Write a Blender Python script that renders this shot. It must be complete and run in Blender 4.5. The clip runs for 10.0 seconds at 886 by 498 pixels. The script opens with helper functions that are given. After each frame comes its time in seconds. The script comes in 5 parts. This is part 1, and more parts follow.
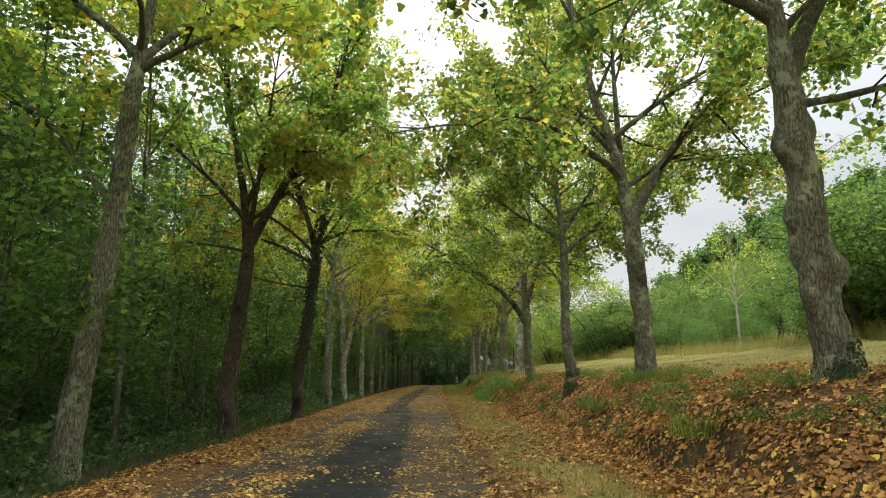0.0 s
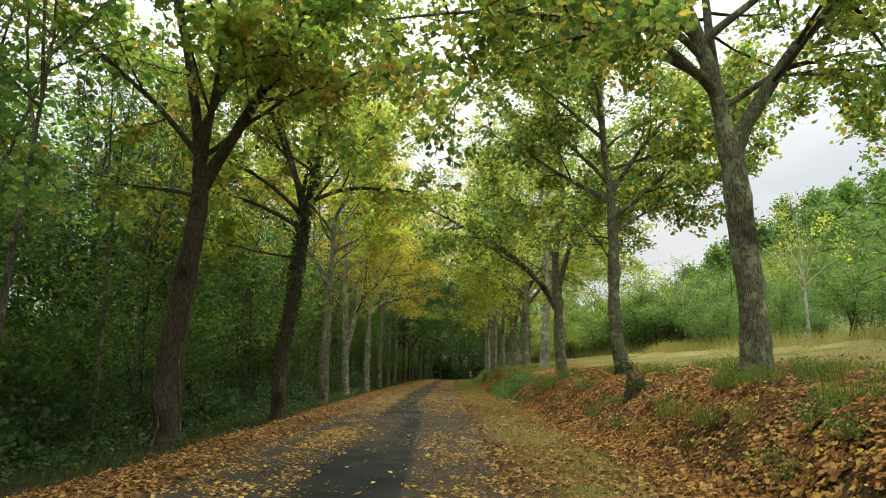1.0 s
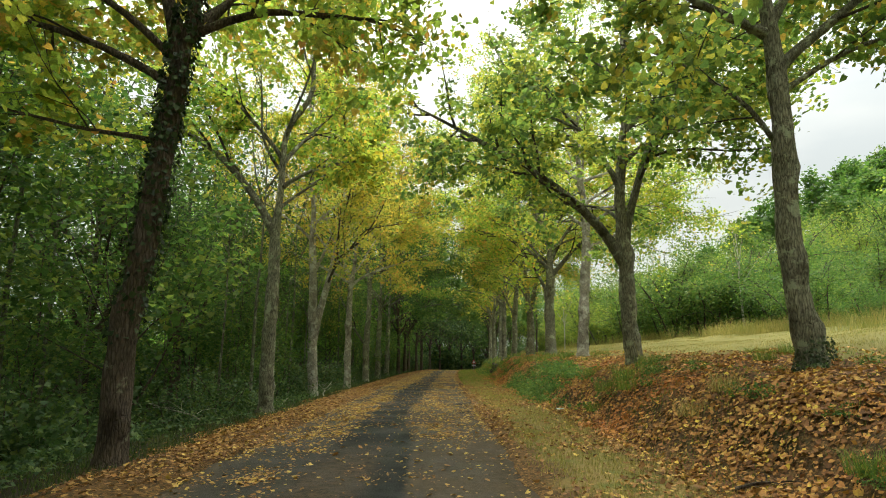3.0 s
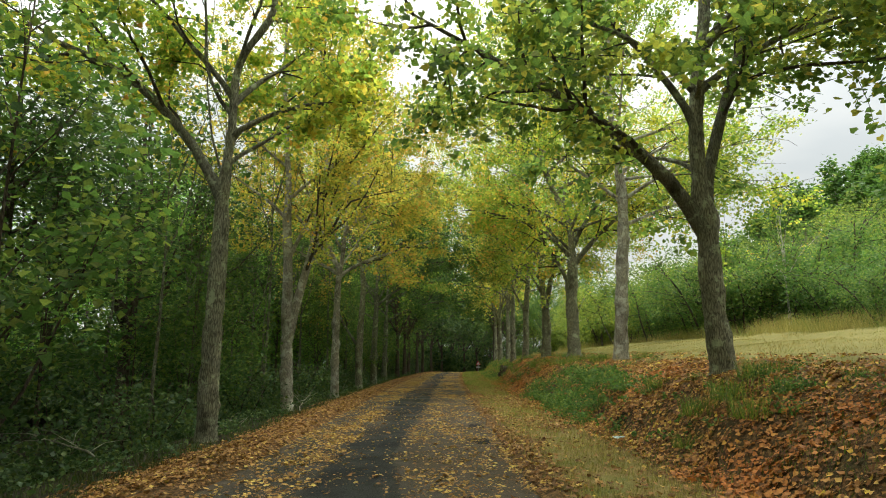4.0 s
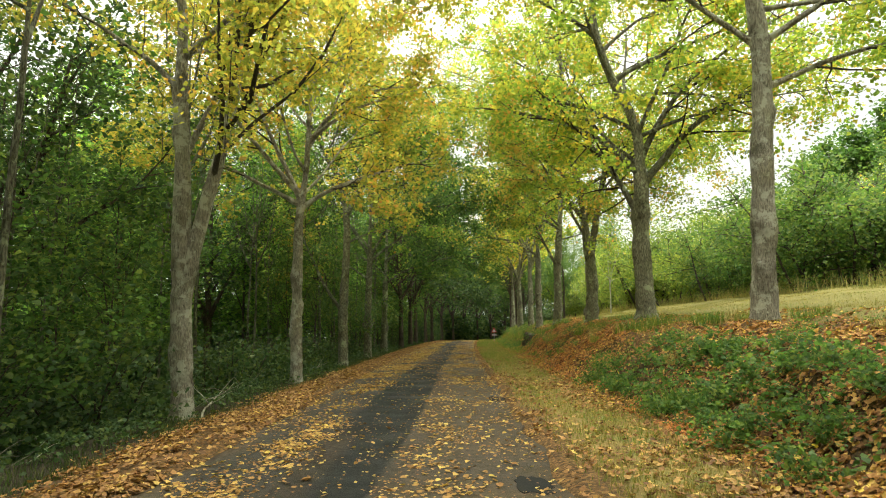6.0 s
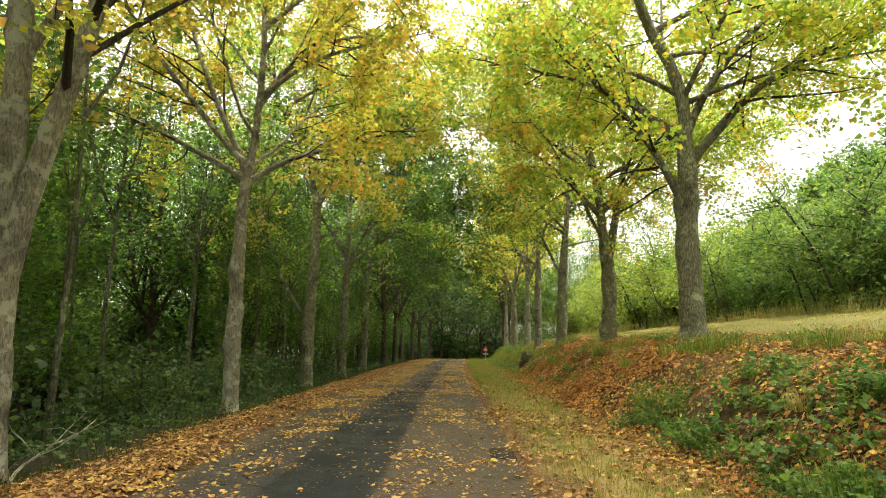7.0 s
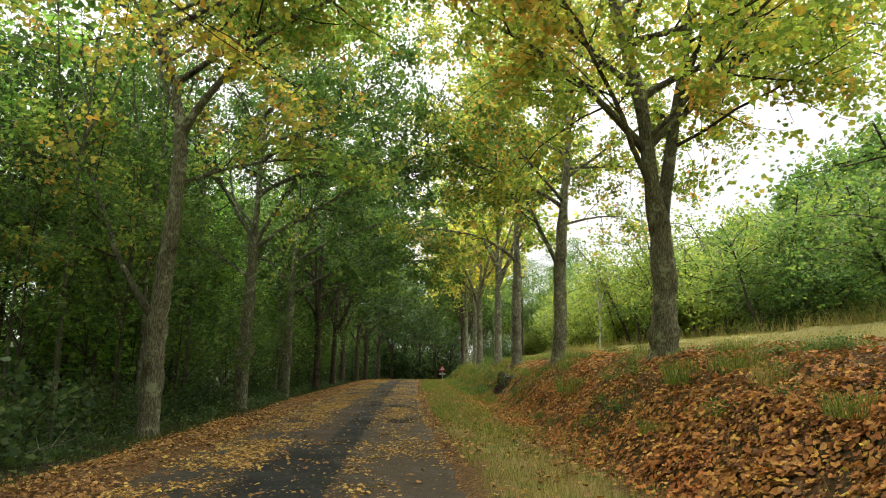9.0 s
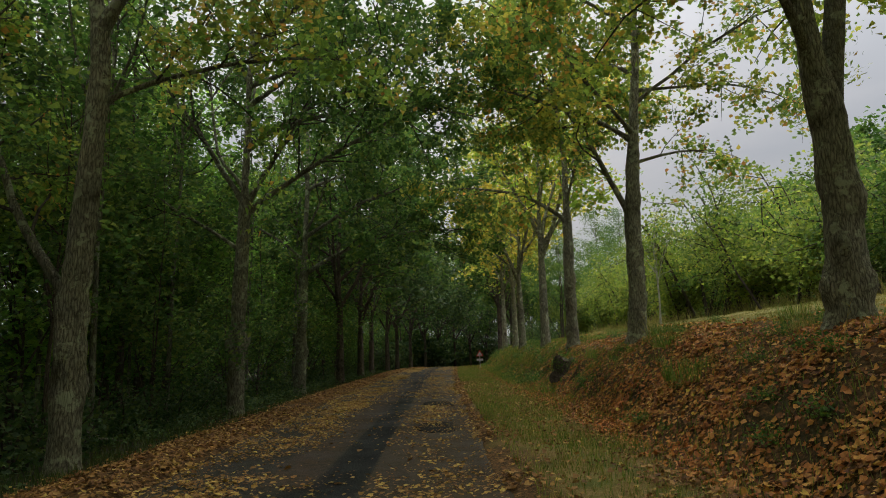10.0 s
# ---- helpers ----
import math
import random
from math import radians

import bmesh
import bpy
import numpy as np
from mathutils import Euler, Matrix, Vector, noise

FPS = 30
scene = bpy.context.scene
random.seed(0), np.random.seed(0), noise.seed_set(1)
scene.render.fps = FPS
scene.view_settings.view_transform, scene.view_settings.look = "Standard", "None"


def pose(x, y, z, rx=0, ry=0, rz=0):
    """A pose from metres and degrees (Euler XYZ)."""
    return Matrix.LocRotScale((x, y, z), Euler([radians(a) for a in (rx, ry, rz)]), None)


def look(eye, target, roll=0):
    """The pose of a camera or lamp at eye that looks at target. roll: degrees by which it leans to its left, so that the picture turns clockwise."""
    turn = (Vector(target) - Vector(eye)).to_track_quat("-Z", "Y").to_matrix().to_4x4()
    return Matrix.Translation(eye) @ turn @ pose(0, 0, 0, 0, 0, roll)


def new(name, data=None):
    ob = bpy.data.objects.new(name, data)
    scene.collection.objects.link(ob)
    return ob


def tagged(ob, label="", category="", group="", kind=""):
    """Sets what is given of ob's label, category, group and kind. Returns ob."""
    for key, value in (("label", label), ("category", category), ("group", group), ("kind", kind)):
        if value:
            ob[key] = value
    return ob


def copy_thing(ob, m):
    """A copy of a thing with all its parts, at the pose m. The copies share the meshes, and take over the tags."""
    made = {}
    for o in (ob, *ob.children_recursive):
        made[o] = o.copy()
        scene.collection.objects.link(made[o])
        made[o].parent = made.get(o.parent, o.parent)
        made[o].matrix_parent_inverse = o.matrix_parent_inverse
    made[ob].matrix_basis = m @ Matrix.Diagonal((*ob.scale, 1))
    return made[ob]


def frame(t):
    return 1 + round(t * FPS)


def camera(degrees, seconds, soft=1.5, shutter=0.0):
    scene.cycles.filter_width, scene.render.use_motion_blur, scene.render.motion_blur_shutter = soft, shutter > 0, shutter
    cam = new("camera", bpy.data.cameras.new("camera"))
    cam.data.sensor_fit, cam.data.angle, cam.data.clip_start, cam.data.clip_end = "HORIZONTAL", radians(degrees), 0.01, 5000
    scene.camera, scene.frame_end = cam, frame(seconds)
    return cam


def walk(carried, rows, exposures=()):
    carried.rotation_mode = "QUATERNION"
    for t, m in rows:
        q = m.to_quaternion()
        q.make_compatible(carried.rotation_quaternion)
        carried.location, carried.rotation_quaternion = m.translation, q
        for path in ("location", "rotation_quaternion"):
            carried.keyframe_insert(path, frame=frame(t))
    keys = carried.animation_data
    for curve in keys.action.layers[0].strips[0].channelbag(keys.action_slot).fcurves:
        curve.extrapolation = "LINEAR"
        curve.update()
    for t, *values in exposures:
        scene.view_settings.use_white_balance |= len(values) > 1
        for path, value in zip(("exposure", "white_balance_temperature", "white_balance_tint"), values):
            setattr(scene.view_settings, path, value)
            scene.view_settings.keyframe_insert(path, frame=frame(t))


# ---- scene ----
cam = camera(71.9, 10.0, soft=1.0)
METRES, EYE, TILT, LEAN, TURN = 45.0, 1.35, 11.8, 0.0, -1.15
ROWS = [
    (0.0, 0.0, 0.0, 0.0, -0.0, -0.0, -0.0),
    (0.5, -0.0014, 0.0499, -0.0108, 1.79, -1.28, -0.67),
    (1.0, -0.0035, 0.1001, -0.0216, 1.24, -0.54, -0.55),
    (1.5, -0.0054, 0.1501, -0.0325, 1.57, -0.94, 0.49),
    (2.0, -0.0079, 0.1993, -0.0426, 1.53, -1.99, -0.25),
    (2.5, -0.0091, 0.2485, -0.0531, 1.44, -1.28, -0.02),
    (2.7, -0.0098, 0.2689, -0.0572, 0.97, -1.58, -0.26),
    (3.8, -0.0152, 0.3847, -0.0775, 1.34, -1.22, 0.05),
    (4.0, -0.0158, 0.4049, -0.0815, 1.1, -1.48, 0.09),
    (4.5, -0.0159, 0.4529, -0.092, 1.67, -1.75, 0.18),
    (5.0, -0.0161, 0.4997, -0.1018, 2.22, -1.59, 0.95),
    (5.5, -0.0174, 0.5472, -0.1118, 1.69, -4.09, 0.63),
    (5.7, -0.0178, 0.5664, -0.1159, 2.14, -4.20, 1.22),
    (6.8, -0.0191, 0.6720, -0.1391, 1.14, -5.21, 0.23),
    (7.0, -0.0192, 0.6909, -0.1432, 1.29, -2.79, -0.45),
    (7.5, -0.0195, 0.7379, -0.1532, -2.85, -5.28, 0.03),
    (8.0, -0.0197, 0.7856, -0.1635, -0.83, -4.84, 1.31),
    (8.5, -0.0192, 0.8335, -0.1734, -0.45, -3.11, 1.26),
    (9.0, -0.0193, 0.8812, -0.1834, -3.06, -1.01, -1.34),
    (9.5, -0.0189, 0.9304, -0.1932, 0.11, -1.38, 4.12),
    (10.0, -0.0196, 0.9783, -0.2042, -0.44, -2.27, 1.43),
]
walk(cam, [(t, pose(0, 0, EYE, TILT, LEAN, TURN) @ pose(METRES * x, METRES * y, METRES * z, 90 + pitch, roll, yaw)) for t, x, y, z, yaw, pitch, roll in ROWS],
     exposures=[(0.0, -0.13, 6590, 9), (1.0, -0.05, 6690, 8), (2.5, 0.07, 6880, 3), (4.0, -0.10, 6740, 5), (4.5, 0.00, 6840, 5), (5.0, -0.03, 6840, 5), (5.5, 0.19, 6940, 4),
                (7.0, 0.62, 7500, 7), (7.5, 0.6, 7250, 8), (8.0, 0.92, 7150, 7), (8.5, 0.93, 7050, 7), (9.0, 0.33, 6760, 12), (9.5, -0.78, 6650, 11), (10.0, -0.83, 6520, 13)])

# ---- world and light: an overcast sky, brighter overhead, and a wide soft sun ----
SUN_ELEV, SUN_AZ = 58.0, 70.0
world = bpy.data.worlds.new("overcast_sky")
scene.world = world
world.use_nodes = True
wn, wl = world.node_tree.nodes, world.node_tree.links
wn.clear()
w_out, w_bg = wn.new("ShaderNodeOutputWorld"), wn.new("ShaderNodeBackground")
w_sky = wn.new("ShaderNodeTexSky")
w_sky.sky_type, w_sky.sun_disc = "NISHITA", False
w_sky.sun_elevation, w_sky.sun_rotation = radians(SUN_ELEV), radians(SUN_AZ)
w_tc, w_map = wn.new("ShaderNodeTexCoord"), wn.new("ShaderNodeMapping")
w_map.inputs["Scale"].default_value = (1.0, 1.0, 2.6)
w_noise = wn.new("ShaderNodeTexNoise")
w_noise.inputs["Scale"].default_value, w_noise.inputs["Detail"].default_value = 2.2, 5.0
w_ramp = wn.new("ShaderNodeValToRGB")
w_ramp.color_ramp.elements[0].position, w_ramp.color_ramp.elements[0].color = 0.33, (0.74, 0.78, 0.82, 1)
w_ramp.color_ramp.elements[1].position, w_ramp.color_ramp.elements[1].color = 0.62, (1.0, 1.0, 1.0, 1)
w_sep = wn.new("ShaderNodeSeparateXYZ")
w_zen = wn.new("ShaderNodeMapRange")
w_zen.inputs[1].default_value, w_zen.inputs[2].default_value = 0.0, 1.0
w_zen.inputs[3].default_value, w_zen.inputs[4].default_value = 9.4, 86.0
w_pow = wn.new("ShaderNodeMath")
w_pow.operation, w_pow.use_clamp = "POWER", True
w_pow.inputs[1].default_value = 3.0
w_mul = wn.new("ShaderNodeVectorMath")
w_mul.operation = "MULTIPLY"
w_mix = wn.new("ShaderNodeMix")
w_mix.data_type = "RGBA"
w_mix.inputs[0].default_value = 0.9
wl.new(w_tc.outputs["Generated"], w_map.inputs["Vector"])
wl.new(w_map.outputs[0], w_noise.inputs["Vector"])
wl.new(w_noise.outputs["Fac"], w_ramp.inputs[0])
wl.new(w_tc.outputs["Generated"], w_sep.inputs[0])
wl.new(w_sep.outputs["Z"], w_pow.inputs[0])
wl.new(w_pow.outputs[0], w_zen.inputs[0])
wl.new(w_ramp.outputs[0], w_mul.inputs[0])
wl.new(w_zen.outputs[0], w_mul.inputs[1])
wl.new(w_sky.outputs[0], w_mix.inputs[6])
wl.new(w_mul.outputs[0], w_mix.inputs[7])
wl.new(w_mix.outputs[2], w_bg.inputs["Color"])
wl.new(w_bg.outputs[0], w_out.inputs[0])
w_bg.inputs["Strength"].default_value = 0.1

sun = new("sun", bpy.data.lights.new("sun", "SUN"))
sun.data.energy, sun.data.angle, sun.data.color = 1.5, radians(30), (1.0, 0.96, 0.9)
sd = Vector((math.sin(radians(SUN_AZ)) * math.cos(radians(SUN_ELEV)), math.cos(radians(SUN_AZ)) * math.cos(radians(SUN_ELEV)), math.sin(radians(SUN_ELEV))))
sun.matrix_world = look(sd * 60, (0, 0, 0))


# ---- materials ----
def blank(name):
    m = bpy.data.materials.new(name)
    m.use_nodes = True
    n = m.node_tree.nodes
    n.clear()
    return m, n, m.node_tree.links, n.new("ShaderNodeOutputMaterial")


def ramp_node(n, stops):
    r = n.new("ShaderNodeValToRGB")
    e = r.color_ramp.elements
    while len(e) < len(stops):
        e.new(0.5)
    for k, (p, c) in enumerate(stops):
        e[k].position, e[k].color = p, (*c, 1)
    return r


def noise_node(n, l, vec, scale, detail=4.0, rough=0.55):
    t = n.new("ShaderNodeTexNoise")
    t.inputs["Scale"].default_value, t.inputs["Detail"].default_value, t.inputs["Roughness"].default_value = scale, detail, rough
    l.new(vec, t.inputs["Vector"])
    return t


def mix_node(n, l, fac, a, b, blend="MIX"):
    m = n.new("ShaderNodeMix")
    m.data_type, m.blend_type = "RGBA", blend
    for sock, v in ((m.inputs[0], fac), (m.inputs[6], a), (m.inputs[7], b)):
        if isinstance(v, (int, float)):
            sock.default_value = v
        elif isinstance(v, tuple):
            sock.default_value = (*v, 1)
        else:
            l.new(v, sock)
    return m.outputs[2]


def leaf_material(name, stops, trans=0.68, rough=0.5, patch=None, patch_scale=0.35):
    """Leaves coloured one by one from a ramp, with patches that follow the crown; light comes through them."""
    m, n, l, out = blank(name)
    geo, tc = n.new("ShaderNodeNewGeometry"), n.new("ShaderNodeTexCoord")
    oi = n.new("ShaderNodeObjectInfo")
    add = n.new("ShaderNodeMath")
    add.operation = "MULTIPLY_ADD"
    l.new(oi.outputs["Random"], add.inputs[0])
    add.inputs[1].default_value = 0.16
    sub = n.new("ShaderNodeMath")
    sub.operation = "MULTIPLY_ADD"
    l.new(geo.outputs["Random Per Island"], sub.inputs[0])
    sub.inputs[1].default_value, sub.inputs[2].default_value = 0.9, -0.03
    l.new(sub.outputs[0], add.inputs[2])
    r = ramp_node(n, stops)
    l.new(add.outputs[0], r.inputs[0])
    col = r.outputs[0]
    if patch:
        nz = noise_node(n, l, tc.outputs["Object"], patch_scale, 2.0)
        pr = ramp_node(n, [(0.52, (0, 0, 0)), (0.66, (1, 1, 1))])
        l.new(nz.outputs["Fac"], pr.inputs[0])
        half = n.new("ShaderNodeMath")
        half.operation = "MULTIPLY"
        l.new(pr.outputs[0], half.inputs[0])
        l.new(geo.outputs["Random Per Island"], half.inputs[1])
        col = mix_node(n, l, half.outputs[0], col, patch)
    vein = noise_node(n, l, tc.outputs["Object"], 38.0, 2.0)
    vr = ramp_node(n, [(0.3, (0.72, 0.72, 0.72)), (0.7, (1.12, 1.12, 1.12))])
    l.new(vein.outputs["Fac"], vr.inputs[0])
    col = mix_node(n, l, 1.0, col, vr.outputs[0], "MULTIPLY")
    p = n.new("ShaderNodeBsdfPrincipled")
    p.inputs["Roughness"].default_value = rough
    p.inputs["Specular IOR Level"].default_value = 0.28
    l.new(col, p.inputs["Base Color"])
    if trans > 0:
        t = n.new("ShaderNodeBsdfTranslucent")
        tcol = mix_node(n, l, 1.0, col, (1.5, 1.54, 1.05), "MULTIPLY")
        l.new(tcol, t.inputs["Color"])
        s = n.new("ShaderNodeMixShader")
        s.inputs[0].default_value = trans
        l.new(p.outputs[0], s.inputs[1])
        l.new(t.outputs[0], s.inputs[2])
        l.new(s.outputs[0], out.inputs[0])
    else:
        l.new(p.outputs[0], out.inputs[0])
    return m


def bark_material(name, dark, light, lichen, lichen_at=0.57, ridges=30.0, crack=0.16, plates=0.5):
    """Furrowed bark: long plates between dark cracks, grain, crisp lichen spots, broad weathering."""
    m, n, l, out = blank(name)
    tc, oi = n.new("ShaderNodeTexCoord"), n.new("ShaderNodeObjectInfo")
    shift = n.new("ShaderNodeVectorMath")
    shift.operation = "MULTIPLY_ADD"
    l.new(oi.outputs["Random"], shift.inputs[0])
    shift.inputs[1].default_value = (17.0, 9.0, 31.0)
    l.new(tc.outputs["Object"], shift.inputs[2])
    warp = noise_node(n, l, shift.outputs[0], 5.0, 3.0)
    wv = n.new("ShaderNodeVectorMath")
    wv.operation = "MULTIPLY_ADD"
    l.new(warp.outputs["Color"], wv.inputs[0])
    wv.inputs[1].default_value = (0.05, 0.05, 0.12)
    l.new(shift.outputs[0], wv.inputs[2])
    mp = n.new("ShaderNodeMapping")
    mp.inputs["Scale"].default_value = (ridges, ridges, ridges * 0.17)
    l.new(wv.outputs[0], mp.inputs[0])
    vor = n.new("ShaderNodeTexVoronoi")
    vor.feature = "DISTANCE_TO_EDGE"
    vor.inputs["Scale"].default_value = 1.0
    l.new(mp.outputs[0], vor.inputs["Vector"])
    grain = noise_node(n, l, mp.outputs[0], 2.4, 5.0, 0.65)
    cr = ramp_node(n, [(0.0, (0, 0, 0)), (crack, (0.72, 0.72, 0.72)), (crack * 2.6, (1, 1, 1))])
    l.new(vor.outputs["Distance"], cr.inputs[0])
    gb = ramp_node(n, [(0.32, (0, 0, 0)), (0.68, (1, 1, 1))])
    l.new(grain.outputs["Fac"], gb.inputs[0])
    mixf = mix_node(n, l, plates, gb.outputs[0], cr.outputs[0])
    col = mix_node(n, l, mixf, dark, light)
    spots = noise_node(n, l, shift.outputs[0], 4.2, 8.0, 0.68)
    br = ramp_node(n, [(lichen_at - 0.02, (0, 0, 0)), (lichen_at + 0.03, (0.85, 0.85, 0.85))])
    l.new(spots.outputs["Fac"], br.inputs[0])
    col = mix_node(n, l, br.outputs[0], col, lichen)
    scar = noise_node(n, l, shift.outputs[0], 1.9, 6.0, 0.6)
    sr = ramp_node(n, [(0.3, (0.38, 0.36, 0.32)), (0.46, (1, 1, 1)), (0.7, (1.18, 1.18, 1.14))])
    l.new(scar.outputs["Fac"], sr.inputs[0])
    col = mix_node(n, l, 1.0, col, sr.outputs[0], "MULTIPLY")
    p = n.new("ShaderNodeBsdfPrincipled")
    p.inputs["Roughness"].default_value = 0.92
    p.inputs["Specular IOR Level"].default_value = 0.15
    l.new(col, p.inputs["Base Color"])
    bump = n.new("ShaderNodeBump")
    bump.inputs["Strength"].default_value, bump.inputs["Distance"].default_value = 1.0, 0.035
    l.new(mixf, bump.inputs["Height"])
    l.new(bump.outputs[0], p.inputs["Normal"])
    l.new(p.outputs[0], out.inputs[0])
    return m


BARK_GREY = bark_material("grey_bark", (0.024, 0.021, 0.015), (0.375, 0.37, 0.26), (0.37, 0.41, 0.27), 0.57, 28.0, 0.2, 0.55)
BARK_DARK = bark_material("dark_bark", (0.028, 0.021, 0.016), (0.17, 0.135, 0.105), (0.2, 0.2, 0.14), 0.62, 24.0, 0.22, 0.6)
BARK_PALE = bark_material("pale_bark", (0.085, 0.075, 0.055), (0.46, 0.43, 0.34), (0.5, 0.5, 0.40), 0.54, 22.0, 0.1, 0.12)
BARK_LIMB = bark_material("limb_bark", (0.038, 0.033, 0.025), (0.25, 0.25, 0.175), (0.31, 0.345, 0.23), 0.57)
BARK_TWIG = bark_material("twig_bark", (0.03, 0.024, 0.018), (0.11, 0.095, 0.07), (0.13, 0.13, 0.09), 0.66)
BARK_WHITE = bark_material("whitish_bark", (0.2, 0.19, 0.16), (0.55, 0.53, 0.46), (0.4, 0.42, 0.33), 0.6, 14.0, 0.1, 0.12)

LEAF_GREEN = leaf_material("green_leaves", [(0.0, (0.075, 0.135, 0.046)), (0.48, (0.155, 0.24, 0.068)), (0.76, (0.29, 0.34, 0.085)), (0.88, (0.50, 0.40, 0.1)), (0.985, (0.5, 0.23, 0.084))], trans=0.72, patch=(0.44, 0.41, 0.084))
LEAF_LIME = leaf_material("yellowing_leaves", [(0.0, (0.13, 0.215, 0.053)), (0.35, (0.22, 0.33, 0.070)), (0.75, (0.36, 0.42, 0.091)), (0.9, (0.60, 0.46, 0.098)), (0.985, (0.56, 0.28, 0.091))], trans=0.72, patch=(0.52, 0.45, 0.084))
LEAF_YELLOW = leaf_material("yellow_leaves", [(0.0, (0.19, 0.24, 0.063)), (0.5, (0.34, 0.36, 0.084)), (0.82, (0.52, 0.42, 0.098)), (0.96, (0.58, 0.3, 0.091))], trans=0.72, patch=(0.60, 0.45, 0.098))
LEAF_EMBER = leaf_material("yellowing_leaves_with_red", [(0.0, (0.14, 0.22, 0.063)), (0.45, (0.25, 0.35, 0.081)), (0.82, (0.40, 0.43, 0.095)), (0.96, (0.60, 0.40, 0.098)), (0.99, (0.52, 0.2, 0.084))], trans=0.72, patch=(0.56, 0.29, 0.098), patch_scale=0.45)
LEAF_RUSTY = leaf_material("rust_tinged_leaves", [(0.0, (0.11, 0.195, 0.059)), (0.6, (0.21, 0.325, 0.078)), (0.9, (0.36, 0.38, 0.095)), (0.99, (0.5, 0.22, 0.084))], trans=0.72, patch=(0.5, 0.29, 0.098))
# dark green, with the shade low in the wood put into the colour
LEAF_DARK = leaf_material("dark_shaded_leaves", [(0.0, (0.034, 0.07, 0.028)), (0.6, (0.066, 0.122, 0.042)), (0.97, (0.145, 0.19, 0.052))], trans=0.42)
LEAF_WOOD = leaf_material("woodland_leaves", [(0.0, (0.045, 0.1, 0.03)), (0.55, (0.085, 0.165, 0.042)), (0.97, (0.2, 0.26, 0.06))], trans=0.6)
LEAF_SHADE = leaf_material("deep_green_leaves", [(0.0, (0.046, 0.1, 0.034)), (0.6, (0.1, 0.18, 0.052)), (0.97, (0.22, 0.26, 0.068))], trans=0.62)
# woodland leaf green made a little lighter, the open daylight put into the colour
LEAF_MEADOW = leaf_material("sunlit_bush_leaves", [(0.0, (0.05, 0.11, 0.03)), (0.55, (0.1, 0.18, 0.044)), (0.97, (0.2, 0.25, 0.06))], trans=0.52)
# pale green leaves, lighter still to paint in light from behind the wood
LEAF_PALE_LIT = leaf_material("pale_lit_leaves", [(0.0, (0.12, 0.25, 0.06)), (0.6, (0.2, 0.37, 0.09)), (0.97, (0.32, 0.44, 0.11))], trans=0.72)
LEAF_BRIGHT = leaf_material("yellow_green_leaves", [(0.0, (0.1, 0.165, 0.036)), (0.6, (0.185, 0.25, 0.052)), (0.97, (0.31, 0.33, 0.07))], trans=0.6)
LEAF_FRESH = leaf_material("fresh_green_leaves", [(0.0, (0.048, 0.11, 0.03)), (0.55, (0.088, 0.175, 0.042)), (0.97, (0.17, 0.245, 0.055))], trans=0.5)
LEAF_MOSS = leaf_material("ivy_leaves", [(0.0, (0.012, 0.028, 0.01)), (0.97, (0.045, 0.075, 0.02))], trans=0.15)
LEAF_LITTER = leaf_material("fallen_leaves", [(0.0, (0.095, 0.047, 0.019)), (0.25, (0.2, 0.098, 0.035)), (0.6, (0.335, 0.172, 0.058)), (0.85, (0.45, 0.275, 0.088)), (0.98, (0.66, 0.5, 0.12))], trans=0.15, rough=0.65)
LEAF_LITTER_ROAD = leaf_material("yellow_fallen_leaves", [(0.0, (0.17, 0.09, 0.034)), (0.3, (0.34, 0.19, 0.06)), (0.6, (0.5, 0.31, 0.09)), (0.85, (0.62, 0.46, 0.13)), (0.98, (0.72, 0.6, 0.12))], trans=0.15, rough=0.65)
LEAF_LITTER_RED = leaf_material("russet_fallen_leaves", [(0.0, (0.075, 0.035, 0.018)), (0.35, (0.24, 0.108, 0.034)), (0.7, (0.46, 0.225, 0.066)), (0.92, (0.58, 0.36, 0.095)), (0.985, (0.72, 0.54, 0.08))], trans=0.15, rough=0.6, patch=(0.5, 0.17, 0.04), patch_scale=0.22)
LEAF_LITTER_RUST = leaf_material("rusty_fallen_leaves", [(0.0, (0.085, 0.034, 0.018)), (0.35, (0.32, 0.12, 0.034)), (0.7, (0.55, 0.24, 0.06)), (0.92, (0.64, 0.37, 0.09)), (0.985, (0.72, 0.54, 0.08))], trans=0.15, rough=0.6, patch=(0.5, 0.15, 0.035), patch_scale=0.3)
GRASS_DRY = leaf_material("dry_grass", [(0.0, (0.18, 0.18, 0.045)), (0.5, (0.33, 0.285, 0.09)), (0.97, (0.48, 0.39, 0.155))], trans=0.25, patch=(0.13, 0.2, 0.035), patch_scale=0.6)
GRASS_GREEN = leaf_material("green_grass", [(0.0, (0.07, 0.14, 0.022)), (0.6, (0.15, 0.24, 0.038)), (0.97, (0.34, 0.34, 0.08))], trans=0.3, patch=(0.3, 0.27, 0.07))

# the green grass at about half brightness: the wood's shade put into its colour
GRASS_SHADE = leaf_material("shaded_green_grass", [(0.0, (0.035, 0.07, 0.018)), (0.6, (0.075, 0.12, 0.028)), (0.97, (0.16, 0.17, 0.05))], trans=0.25, patch=(0.12, 0.1, 0.035))

# ---- the lie of the land ----
_rng0 = np.random.default_rng(3)
_lat = _rng0.random((128, 128))


